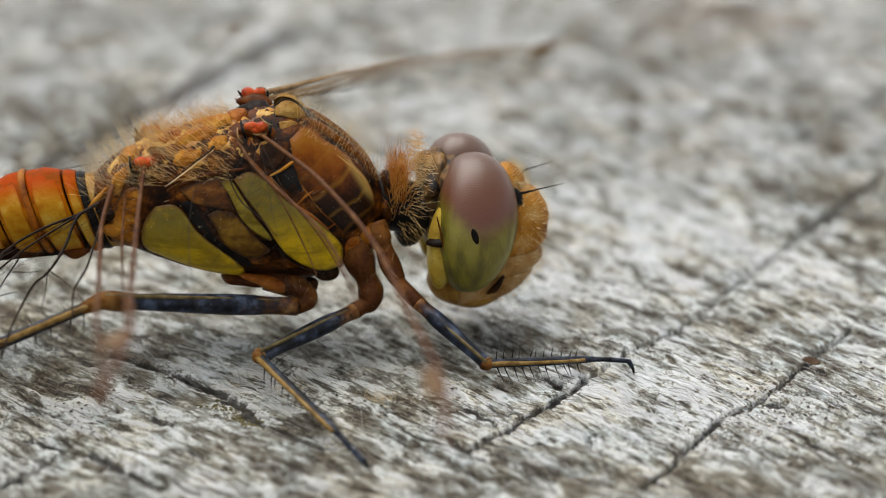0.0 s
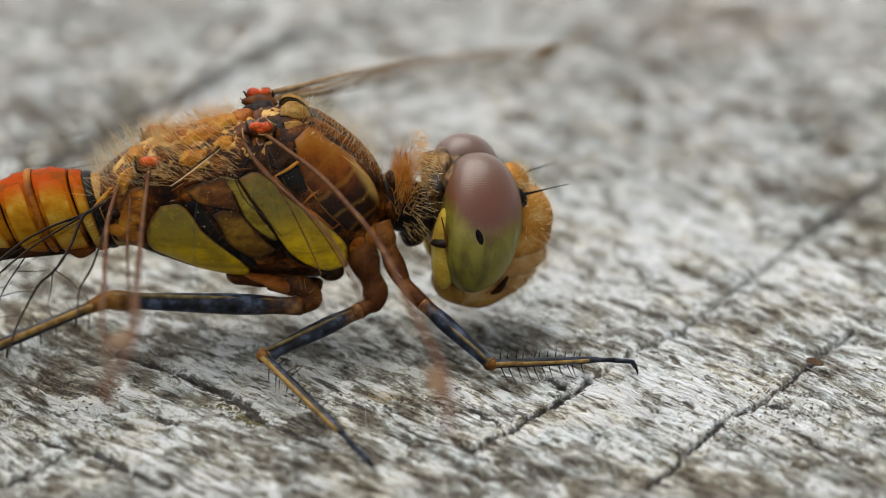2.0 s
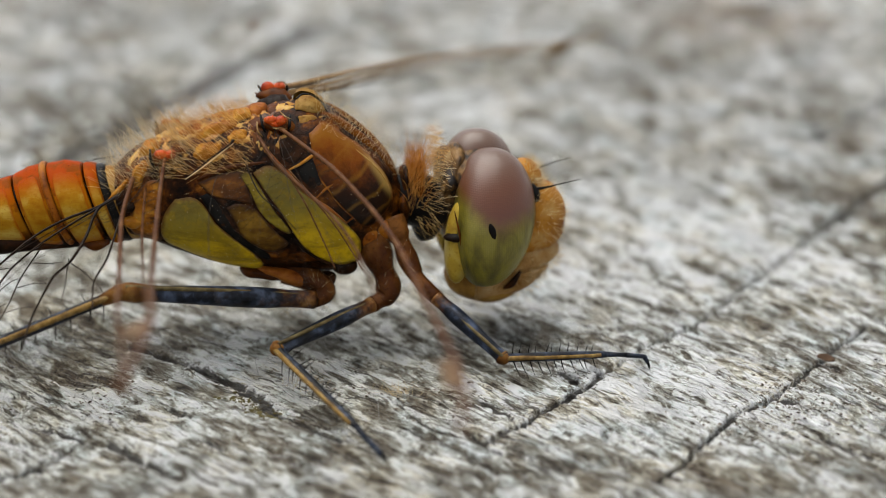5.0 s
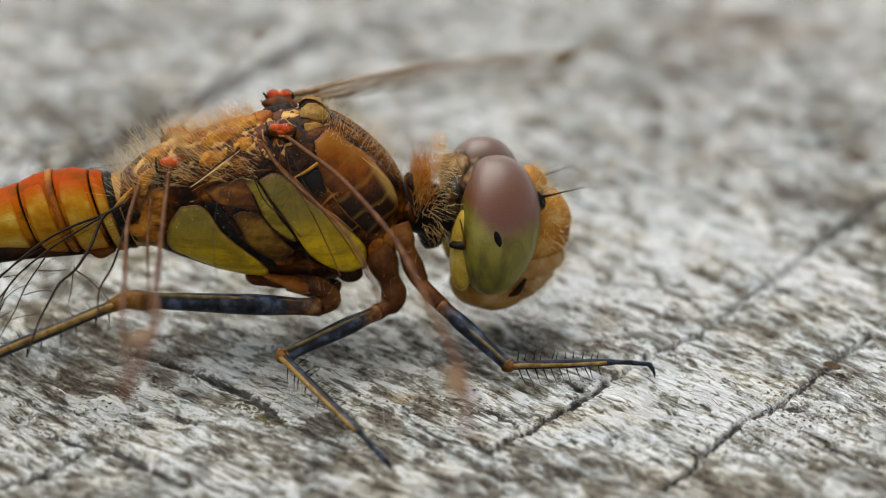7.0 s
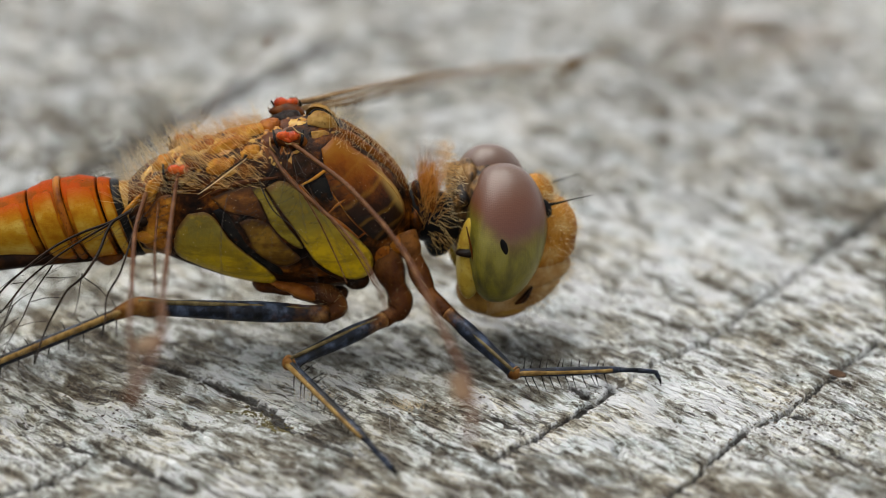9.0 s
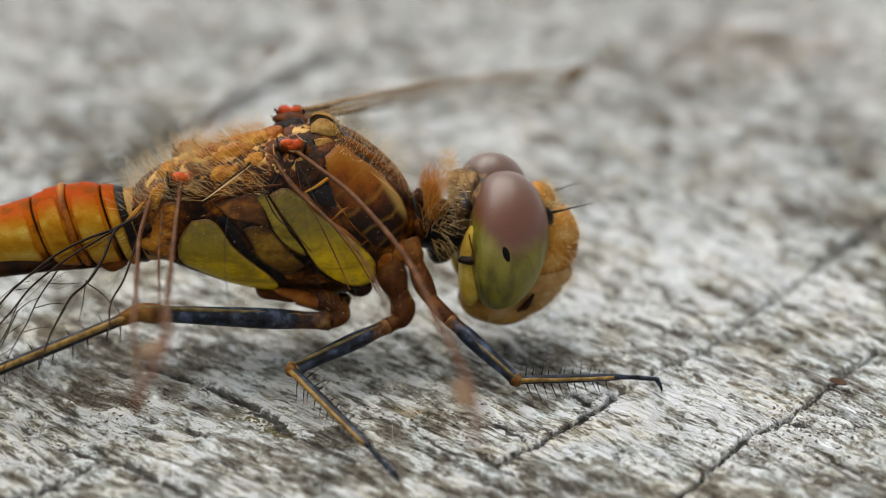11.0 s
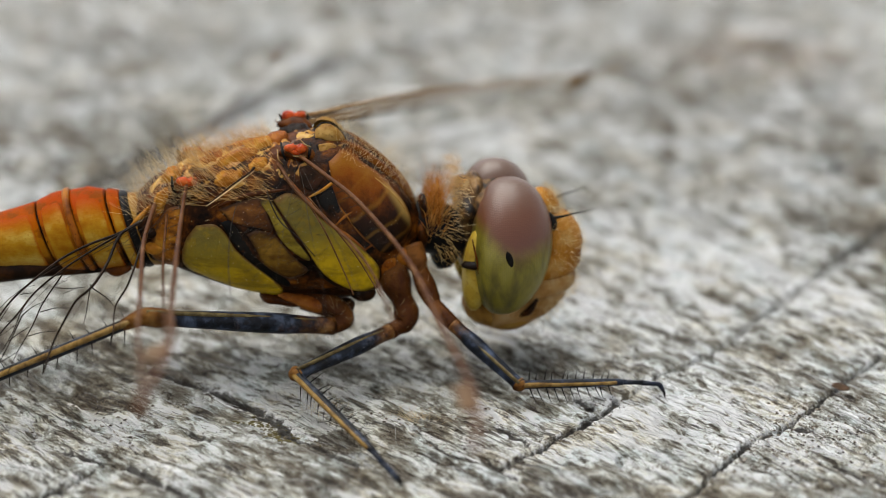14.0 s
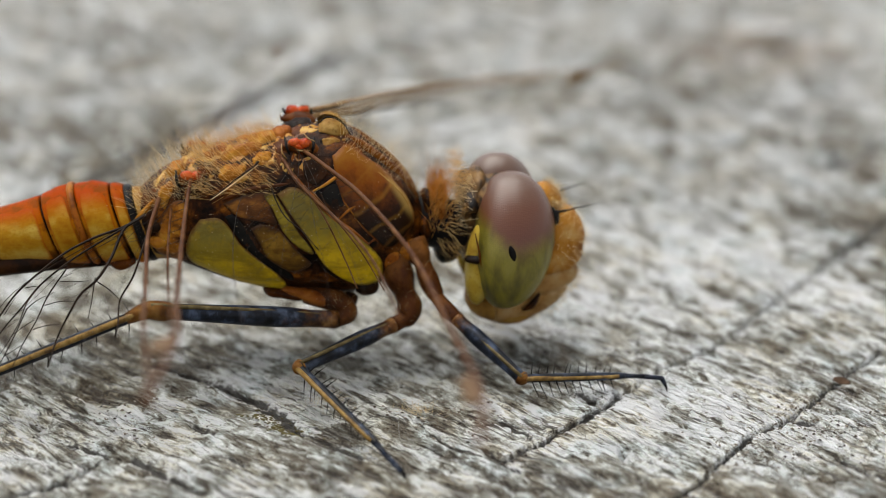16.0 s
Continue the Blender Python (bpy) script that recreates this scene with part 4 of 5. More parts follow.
# ---- head ----
def eye_material():
    n = Nodes("compound_eye")
    x, y, z = n.axes()
    c = n.coords()
    wob = n.maths("MULTIPLY", n.maths("SUBTRACT", n.noise(c, 0.9, 3), 0.5), 0.7)
    # brown cap above, yellow-green below; the border hangs lowest in the middle
    hang = n.maths("ADD", n.maths("MULTIPLY", n.maths("MAXIMUM", n.maths("SUBTRACT", 7.45, x), 0.0), 0.85),
                   n.maths("MULTIPLY", n.maths("MAXIMUM", n.maths("SUBTRACT", x, 7.45), 0.0), 0.3))
    edge = n.maths("ADD", n.maths("SUBTRACT", z, hang), wob)
    cap = n.ramp(n.step(n.maths("ADD", z, n.maths("MULTIPLY", wob, 1.5)), 4.6, 7.3),
                 [(0.0, (0.15, 0.036, 0.013)), (0.5, (0.17, 0.056, 0.024)), (0.84, (0.175, 0.08, 0.046)), (1.0, (0.20, 0.125, 0.09))])
    tall = n.add("ShaderNodeMapping")
    tall.inputs["Scale"].default_value = (1.0, 0.6, 0.4)
    n.link(c, tall.inputs["Vector"])
    low = n.ramp(n.noise(tall.outputs[0], 1.25, 4, 0.55, 0.5), [(0.30, (0.06, 0.05, 0.008)), (0.42, (0.18, 0.15, 0.014)), (0.52, (0.28, 0.235, 0.02)), (0.72, (0.35, 0.30, 0.07))])
    col = n.mix(n.step(edge, 4.2, 5.25), low, cap)
    vor = n.add("ShaderNodeTexVoronoi")
    vor.inputs["Scale"].default_value = 15.0
    vor.inputs["Randomness"].default_value = 0.25
    n.link(c, vor.inputs["Vector"])
    col = n.mix(n.maths("MULTIPLY", n.step(vor.outputs["Distance"], 0.3, 0.6), 0.13), col, (0.05, 0.025, 0.015))
    n.bump(n.maths("SUBTRACT", 1.0, vor.outputs["Distance"]), 0.006 * MM)
    return n.done(col, 0.34, 0.4, 0.0, 0.0)


EYE = eye_material()


def occiput_material():
    """Tan shell behind the eyes with black streaks."""
    n = Nodes("occiput_shell")
    c = n.coords((1000, 600, 500))
    big = n.maths("ADD", n.maths("MULTIPLY", n.noise(c, 1.6, 4, 0.6, 0.4), 0.6), n.maths("MULTIPLY", n.noise(c, 5.0, 4, 0.65), 0.4))
    col = n.ramp(big, [(0.43, (0.010, 0.007, 0.005)), (0.50, (0.10, 0.05, 0.015)), (0.59, (0.30, 0.16, 0.05)), (0.68, (0.52, 0.35, 0.15))])
    n.bump(n.noise(n.coords(), 9, 3, 0.6), 0.03 * MM)
    return n.done(col, 0.42, 0.15)


OCCIPUT = occiput_material()
CLYPEUS = chitin("pale_face", (0.34, 0.15, 0.035), (0.56, 0.31, 0.10), (0.72, 0.50, 0.24), 1.3, 0.45, 0.0, 0.07)
RIM = chitin("rim_yellow", (0.34, 0.17, 0.02), (0.58, 0.40, 0.05), (0.74, 0.58, 0.17), 1.0, 0.4, 0.0, 0.02)
head = part("head", blob((6.95, 0, 4.75), (1.3, 1.9, 2.15), rough=0.06), OCCIPUT, fly, "head with brown and green eyes and orange face")


def eye(side):
    bm = bmesh.new()
    u, v = 56, 40
    rows = []
    for j in range(1, v):
        th = math.pi * j / v
        row = []
        for i in range(u):
            ph = 2 * math.pi * i / u
            x, y, z = math.sin(th) * math.cos(ph), math.sin(th) * math.sin(ph), math.cos(th)
            # flat behind, full in front, leaning forward at the top
            px = (1.66 if x > 0 else 1.26) * math.copysign(abs(x) ** (1.0 if x > 0 else 0.75), x)
            px *= 1.0 - 0.10 * (z < 0) * z * z
            pz = (2.26 if side < 0 and z > 0 else 2.44) * z
            py = 1.55 * y
            row.append(bm.verts.new((7.25 - (0.36 if side > 0 else 0.0) + px + 0.09 * pz - 0.12 * (z < -0.2) * (z + 0.2), side * (1.28 - (0.26 if pz > 0 else 0.14) * pz) + py, 4.78 + (0.12 if side > 0 else 0.0) + pz)))
        rows.append(row)
    for r0, r1 in zip(rows, rows[1:]):
        for i in range(u):
            bm.faces.new((r0[i], r0[(i + 1) % u], r1[(i + 1) % u], r1[i]))
    for row in (rows[0], rows[-1]):
        bm.faces.new(row)
    return part("eye", bm, EYE, head, "glossy compound eye, brown above and yellow-green below")


for side in (-1, 1):
    eye(side)
    part("eye_spot", blob((7.22, side * 2.82, 4.72), (0.12, 0.05, 0.36), (0, -14, 0), 16, 12, rough=0.5), BLACK, head, "small black eye spot")
    # yellow rim behind the eye
    part("rear_rim", blob((6.2, side * 1.55, 3.95), (0.5, 0.62, 1.5), (0, 4, 0), 24, 18, rough=0.12), RIM, head, "cream-yellow rim behind the eye")
    part("dark_bar", blob((6.08, side * 1.85, 4.3), (0.5, 0.4, 0.2), (0, -4, 0), 20, 14, rough=0.3, seed=2), CORE, head, "dark brown bar across the rim")
    part("rim_seam", tube([(6.0, side * 2.1, 5.3, 0.02), (6.18, side * 2.28, 4.4, 0.04), (6.3, side * 2.2, 3.6, 0.04), (6.6, side * 1.95, 2.75, 0.02)], 8, n=5), BROWN, head)



def face_shell(levels, back=6.9, seed=0, n=36):
    """levels: height, foremost point and half-width; rounded sections closed behind by the eyes."""
    rings = []
    for z, front, half in smooth_path(levels, 5):
        ring = []
        for k in range(n):
            w = 2 * math.pi * k / n
            x = back + (front - back) * max(math.cos(w), -0.2) ** 1 if math.cos(w) > 0 else back + 0.2 * math.cos(w)
            y = math.copysign(abs(math.sin(w)) ** 0.85, math.sin(w)) * half
            p = Vector((x, y, z))
            p += Vector((math.cos(w), math.sin(w), 0)) * 0.05 * noise.noise(p * 2.2 + Vector((seed, 0, 0)))
            ring.append(p)
        rings.append(ring)
    return loft(rings)


part("forehead", face_shell([(5.75, 8.9, 0.9), (5.55, 9.5, 1.25), (5.2, 9.92, 1.5), (4.7, 10.16, 1.62), (4.2, 10.2, 1.66), (3.75, 10.14, 1.66), (3.4, 9.9, 1.6), (3.25, 9.5, 1.5)]), FACE, head, "orange granular forehead")
part("lower_face", face_shell([(3.45, 9.6, 1.5), (3.3, 9.92, 1.58), (3.0, 9.98, 1.6), (2.7, 9.75, 1.58), (2.5, 9.4, 1.5)], seed=3), CLYPEUS, head, "pale tan lower face")
part("upper_lip", face_shell([(2.65, 9.35, 1.45), (2.5, 9.62, 1.5), (2.1, 9.35, 1.45), (1.75, 8.9, 1.3), (1.5, 8.3, 1.0)], seed=5), CLYPEUS, head, "pale tan upper lip")
part("occiput", blob((6.12, 0.35, 5.85), (0.5, 1.55, 1.1), (0, 14, 0), 30, 20, rough=0.4), OCCIPUT, head, "hairy cream and black back of the head")
part("vertex", blob((8.72, 0, 5.72), (0.62, 0.8, 0.68), (0, 0, 0), 24, 14, rough=0.06), FACE, head, "orange bump between the eyes")
part("lower_lip", blob((7.25, 0, 2.0), (1.4, 1.35, 0.82), (0, 8, 0), 28, 16, rough=0.05), TAN, head, "pale tan lower lip")
for s in (-1, 1):
    part("mandible", tube([(7.8, s * 1.5, 2.12, 0.04), (8.1, s * 1.54, 2.32, 0.13), (8.4, s * 1.5, 2.75, 0.05)], 10, n=5), CORE, head, "dark brown jaw")
    part("antenna_socket", blob((8.83, s * 0.98, 5.42), (0.26, 0.26, 0.42), (0, -12, 0), 18, 14, rough=0.3), BLACK, head)
    part("antenna", tube([(8.95, s * 1.0, 5.6, 0.07), (9.25, s * 1.05, 5.66, 0.045), (9.8, s * 1.12, 5.8, 0.022), (10.55, s * 1.2, 5.98, 0.01)], 8, n=4), BLACK, head, "thin black antenna")
neck = part("neck", tube([(3.7, 0, 5.3, 0.9), (4.4, 0, 5.2, 0.95), (5.0, 0, 5.0, 0.95), (5.6, 0, 4.9, 0.9), (6.3, 0, 4.9, 1.2)], 20, n=4), BLACK, fly, "short black neck")
part("neck_plate", blob((5.25, 0, 4.45), (0.55, 0.85, 0.85), (0, 12, 0), 24, 16, rough=0.3), BLACK, neck, "glossy black plate below the neck")
part("collar", blob((4.95, 0, 5.75), (0.24, 0.95, 0.8), (0, 6, 0), 24, 16, rough=0.15), AMBER, neck, "upright amber collar lobe")
part("collar", blob((4.4, 0, 5.3), (0.3, 1.2, 1.0), (0, 6, 0), 24, 16, rough=0.5), THORAX, neck, "dark front collar")

# ---- legs: coxa, femur, tibia, tarsus with spines ----
def leg_material():
    n = Nodes("leg_shell")
    c = n.coords()
    fine = n.noise(c, 9, 3, 0.6)
    # blue-black shell; its bluish sheen is painted in as lighter mottling
    col = n.ramp(n.noise(c, 2.0, 4, 0.6), [(0.38, (0.003, 0.004, 0.006)), (0.52, (0.014, 0.019, 0.033)), (0.66, (0.075, 0.10, 0.16))])
    n.bump(fine, 0.015 * MM)
    return n.done(col, 0.4, 0.16, 0, 0.0)


def femur_material():
    """Brown at the root, fading to blue-black towards the knee."""
    n = Nodes("femur_shell")
    c = n.coords()
    fine = n.noise(c, 9, 3, 0.6)
    # same painted bluish sheen in the black part
    black = n.ramp(n.noise(c, 2.0, 4, 0.6), [(0.38, (0.003, 0.004, 0.006)), (0.52, (0.014, 0.019, 0.033)), (0.66, (0.075, 0.10, 0.16))])
    brown = n.ramp(n.noise(c, 2.4, 4, 0.6), [(0.36, (0.04, 0.014, 0.003)), (0.5, (0.17, 0.062, 0.012)), (0.66, (0.38, 0.19, 0.06))])
    att = n.add("ShaderNodeAttribute")
    att.attribute_name = "pigment"
    wob = n.maths("MULTIPLY", n.maths("SUBTRACT", n.noise(c, 1.6, 4, 0.65), 0.5), 0.5)
    n.bump(fine, 0.02 * MM)
    return n.done(n.mix(n.step(n.maths("ADD", att.outputs["Fac"], wob), 0.0, 0.26), brown, black), 0.4, 0.14)


LEG_BLACK = leg_material()
FEMUR = femur_material()
LEG_BROWN = chitin("leg_brown", (0.012, 0.005, 0.002), (0.10, 0.03, 0.006), (0.30, 0.115, 0.022), 0.8, 0.4, 0.0, 0.04)
FEMUR_EDGE = chitin("femur_edge", (0.06, 0.04, 0.014), (0.16, 0.12, 0.05), (0.30, 0.24, 0.11), 3, 0.4, 0.1)
KNEE = chitin("knee_amber", (0.06, 0.02, 0.005), (0.21, 0.085, 0.016), (0.42, 0.22, 0.06), 1.6, 0.4, 0.0, 0.03)
LEG_YELLOW = chitin("leg_yellow", (0.12, 0.06, 0.013), (0.34, 0.20, 0.05), (0.54, 0.37, 0.13), 3, 0.4, 0.2)


def lerp(p, q, t):
    return tuple(np.array(p) + (np.array(q) - np.array(p)) * t)


def leg(name, label, coxa, femur, tibia, tarsus, radius, side_line=0.45, sleeve=0.03):
    """coxa: points with radii; femur, tibia, tarsus: end points that follow one another."""
    root = part(name, tube(coxa, 14, n=5), LEG_BROWN, fly, label)
    f0, f1 = coxa[-1][:3], femur
    bm = tube([(*f0, radius * 1.1), (*lerp(f0, f1, 0.12), radius * 1.0), (*lerp(f0, f1, 0.35), radius * 1.2), (*lerp(f0, f1, 0.85), radius * 0.92), (*f1, radius)], 14, n=4)
    pigment = bm.verts.layers.float.new("pigment")
    line = np.array(f1) - np.array(f0)
    for v in bm.verts:
        v[pigment] = float(np.dot(np.array(v.co) - np.array(f0), line) / np.dot(line, line))
    part("femur", bm, FEMUR, root, "blue-black femur, brown at the root")
    off = np.array((0, -radius * (1.1 - side_line * 1.2), radius * (0.1 + side_line * 1.7)))
    part("femur_stripe", tube([(*(np.array(lerp(f0, f1, t)) + off), radius * k) for t, k in ((0.08, 0.08), (0.3, 0.24), (0.6, 0.28), (0.98, 0.26))], 8, n=4), FEMUR_EDGE, root, "dull olive stripe along the femur")
    part("knee", blob(f1, (radius * 0.96,) * 3, u=14, v=10), KNEE, root, "amber-brown knee joint")
    part("knee_sleeve", tube([(*lerp(f0, f1, 1 - sleeve), radius * 0.9), (*lerp(f0, f1, 1 - sleeve * 0.6), radius * 1.12), (*f1, radius * 1.0), (*lerp(f1, tibia, sleeve * 0.7), radius * 0.66)], 14, n=4), KNEE, root, "amber-brown sleeve of the knee")
    t1 = tibia
    part("tibia", tube([(*f1, radius * 0.72), (*lerp(f1, t1, 0.12), radius * 0.62), (*lerp(f1, t1, 0.5), radius * 0.66), (*lerp(f1, t1, 0.9), radius * 0.55), (*t1, radius * 0.42)], 10, n=3), LEG_BLACK, root, "black tibia")
    off = np.array((-radius * 0.3, -radius * 0.42, radius * 0.1))
    part("tibia_stripe", tube([(*(np.array(lerp(f1, t1, t)) + off), radius * 0.4 * (1 - 0.3 * t)) for t in (0.0, 0.5, 0.95)], 8, n=4), LEG_YELLOW, root, "ochre stripe along the tibia")
    prev = t1
    for q in tarsus:
        part("tarsus_joint", tube([(*prev, radius * 0.42), (*lerp(prev, q, 0.5), radius * 0.34), (*q, radius * 0.36)], 8), LEG_BLACK, root)
        prev = q
    tip, back = np.array(prev), np.array(tarsus[-2] if len(tarsus) > 1 else t1)
    d = (tip - back) / np.linalg.norm(tip - back)
    for s in (-1, 1):
        part("claw", tube([(*tip, radius * 0.25), (*(tip + d * 0.12 + np.array((0, s * 0.06, -0.02))), radius * 0.2), (*(tip + d * 0.16 + np.array((0, s * 0.09, -0.14))), 0.01)], 6), BLACK, root)
    # stiff spines along tibia and femur
    ax = Vector(np.array(t1) - np.array(f1)).normalized()
    rng = random.Random(len(name) + int(radius * 100))
    for (p, q, count, ln) in ((f1, t1, 11, 0.75), (f0, f1, 9, 0.24)):
        ax = Vector(np.array(q) - np.array(p)).normalized()
        for side_dir in (Vector((0, -0.55, -1)), Vector((0, 0.6, 0.5))):
            for k in range(count):
                t = (0.08 if q == t1 else 0.3) + (0.85 if q == t1 else 0.65) * (k + rng.uniform(-0.2, 0.2)) / count
                b = Vector(lerp(p, q, t))
                s = (side_dir - ax * side_dir.dot(ax)).normalized()
                s = (s + ax * rng.uniform(0.15, 0.5)).normalized()
                l = ln * rng.uniform(0.75, 1.1) * (1 - 0.35 * t)
                part("spine", tube([(*b, 0.028), (*(b + s * (l * 0.5)), 0.02), (*(b + s * l + ax * 0.03), 0.004)], 5), BLACK, root)
    return root


leg("front_leg", "black and yellow front leg with spiny shin",
    [(3.9, -1.1, 4.7, 0.5), (4.12, -1.4, 4.25, 0.42), (4.22, -1.5, 4.02, 0.3), (4.4, -1.7, 3.5, 0.37), (4.62, -1.95, 3.05, 0.3), (4.72, -2.07, 2.9, 0.24), (5.0, -2.35, 2.6, 0.27), (5.3, -2.62, 2.35, 0.26)],
    (7.37, -4.62, 0.85), (11.06, -4.2, 0.62), [(11.7, -4.23, 0.58), (12.33, -4.26, 0.5), (12.45, -4.22, 0.28)], 0.24, 0.2)
leg("middle_leg", "black and yellow middle leg with spiny shin",
    [(3.1, -1.1, 4.4, 0.6), (3.4, -1.45, 3.5, 0.55), (3.58, -1.6, 3.0, 0.38), (3.72, -1.75, 2.55, 0.46), (3.6, -1.95, 2.22, 0.4), (3.4, -2.08, 2.12, 0.28), (3.1, -2.3, 2.06, 0.3)],
    (-0.27, -4.75, 1.62), (2.07, -8.9, 0.62), [(2.35, -9.35, 0.4), (2.6, -9.7, 0.25), (2.79, -10.0, 0.15)], 0.26)
leg("hind_leg", "long black and yellow hind leg with spiny shin",
    [(0.2, -1.1, 3.0, 0.5), (1.2, -1.5, 2.7, 0.42), (1.55, -1.9, 2.42, 0.34), (1.1, -2.2, 2.3, 0.3)],
    (-5.27, -5.0, 4.0), (-12.6, -4.2, 0.8), [(-13.3, -4.1, 0.5), (-13.9, -4.05, 0.3), (-14.4, -4.0, 0.15)], 0.3, sleeve=0.13)

# ---- wings ----
def membrane_material():
    n = Nodes("wing_membrane")
    tr = n.add("ShaderNodeBsdfTransparent")
    n.link(n.ramp(n.noise(n.coords(), 0.6, 3), [(0.4, (0.985, 0.98, 0.965)), (0.65, (0.94, 0.92, 0.87))]), tr.inputs["Color"])
    gl = n.add("ShaderNodeBsdfGlossy")
    gl.inputs["Roughness"].default_value = 0.1
    mx = n.add("ShaderNodeMixShader")
    mx.inputs[0].default_value = 0.0008
    n.link(tr.outputs[0], mx.inputs[1])
    n.link(gl.outputs[0], mx.inputs[2])
    n.link(mx.outputs[0], n.t.nodes["Material Output"].inputs["Surface"])
    return n.mat


MEMBRANE = membrane_material()


def wing(name, label, front, back, rim=0.07, veins=(), fan=6, cross=30, fan_radius=0.018, seed=1, spot=(0.80, 0.90), inner=0.5, spot_width=0.07, rim_mat=None, gap=0.04, tip=0.25):
    """front and back: the leading and trailing edges from root to tip; veins: (points, radius, material)."""
    rng = random.Random(seed)
    fe, be = smooth_path([(*p, 0) for p in front], 10), smooth_path([(*p, 0) for p in back], 10)

    def along(edge, t):
        k = min(max(t, 0), 1) * (len(edge) - 1)
        i = min(int(k), len(edge) - 2)
        return Vector((edge[i] + (edge[i + 1] - edge[i]) * (k - i))[:3])

    def at(t, s):
        p, q = along(fe, t), along(be, t)
        return p.lerp(q, s) + Vector((0, 0, 0.06 * math.sin(s * 22) * min(t * 4, 1)))

    bm = bmesh.new()
    grid = [[bm.verts.new(at(i / 44, j / 14)) for j in range(15)] for i in range(45)]
    for i in range(44):
        for j in range(14):
            bm.faces.new((grid[i][j], grid[i + 1][j], grid[i + 1][j + 1], grid[i][j + 1]))
    root = part(name, bm, MEMBRANE, fly, label)

    def vein(name, ts, r0, r1, mat, k=24, label=""):
        return part(name, tube([(*at(*ts(q / k)), r0 + (r1 - r0) * q / k) for q in range(k + 1)], 6), mat, root, label)

    vein("leading_edge", lambda q: (q, 0.0), rim, rim * tip, rim_mat or RUST_VEIN, 44, "rust-brown leading edge vein")
    if inner:
        vein("vein", lambda q: (q * 0.98, gap), rim * inner, 0.012, rim_mat or RUST_VEIN, 36)
        vein("vein", lambda q: (q * 0.92, 1.75 * gap + 0.05 * q), rim * inner, 0.012, RUST_VEIN, 36)
    for k in range(fan):
        e = (k + 0.5) / fan
        vein("vein", lambda q, e=e: ((0.96 - 0.8 * e) * q ** 1.1, 0.1 + 0.88 * q ** 0.9 * (0.3 + 0.7 * e)), fan_radius, fan_radius * 0.5, VEIN, 20)
    for pts, r, mat in veins:
        part("vein", tube([(*p, r * (1 - 0.5 * i / (len(pts) - 1))) for i, p in enumerate(pts)], 7, n=5), mat, root)
    bm = bmesh.new()
    for k in range(cross * 5):
        t, s = rng.uniform(0.12, 0.95), rng.uniform(0.12, 0.9)
        a, b = at(t, s), at(t + rng.uniform(-0.012, 0.02), min(s + rng.uniform(0.05, 0.11), 0.99))
        tube([(*a, 0.009), (*b, 0.007)], 4, bm)
    for k in range(cross):
        t = 0.08 + 0.88 * k / cross
        tube([(*at(t, 0), 0.014), (*at(t, 0.08), 0.012)], 5, bm)
    tagged(part("cross_vein_net", bm, VEIN, root), kind="stuff")
    vein("trailing_edge", lambda q: (q, 0.995), 0.012, 0.012, VEIN, 40)
    bm = bmesh.new()
    t0, t1 = spot
    loft([[at(t, s) + Vector((0, 0, dz)) for t, s in ((t0, 0.0), (t1, 0.0), (t1 + 0.005, spot_width), (t0 + 0.005, spot_width))] for dz in (-0.05, 0.05)], bm)
    part("wing_spot", bm, rim_mat or SPOT, root, "rust-brown spot near the wing tip", False)
    return root


wing("forewing", "clear forewing spread over the board with brown veins",
     [(0.1, -1.55, 8.35), (1.04, -3.0, 8.0), (1.98, -4.6, 7.6), (3.3, -8.0, 6.8), (3.9, -13, 6.5), (4.2, -19, 6.95), (3.7, -23.5, 7.4)],
     [(-1.5, -1.6, 8.0), (-2.2, -3.5, 6.9), (-2.4, -6, 6.0), (-2.2, -9.5, 5.6), (-1.8, -14, 5.7), (-0.6, -19, 6.3), (2.6, -23.6, 7.3)], 0.075,
     [([(-0.62, -1.6, 8.1), (-0.02, -2.8, 7.45), (1.11, -4.5, 6.8), (1.7, -6.0, 6.6), (2.24, -8.0, 6.26), (2.6, -12, 6.2)], 0.075, RUST_VEIN),
      ([(-1.13, -1.9, 7.56), (-0.9, -2.6, 6.96), (-0.58, -3.2, 6.5), (-0.09, -3.8, 6.24), (0.48, -4.6, 5.77)], 0.03, VEIN),
      ([(-1.42, -1.7, 8.02), (-1.6, -1.8, 7.87), (-2.28, -2.0, 7.45), (-3.0, -2.2, 6.95)], 0.045, VEIN),
      ([(0.1, -2.6, 7.4), (0.73, -3.4, 6.51), (1.16, -3.9, 5.68), (1.5, -4.4, 4.96), (1.7, -5.2, 4.6)], 0.035, RUST_VEIN),
      ([(0.35, -2.6, 7.2), (1.29, -3.4, 6.19), (1.9, -3.9, 5.46), (2.33, -4.4, 4.83), (2.6, -5.2, 4.5)], 0.035, RUST_VEIN),
      # pale strand along the dark vein, painting in its highlight
      ([(-1.45, -1.75, 7.92), (-2.3, -2.06, 7.36), (-3.1, -2.25, 6.86)], 0.03, PALE_HAIR)], 4, 24, 0.010, 1, (0.80, 0.87), inner=0, spot_width=0.1, tip=1.2)
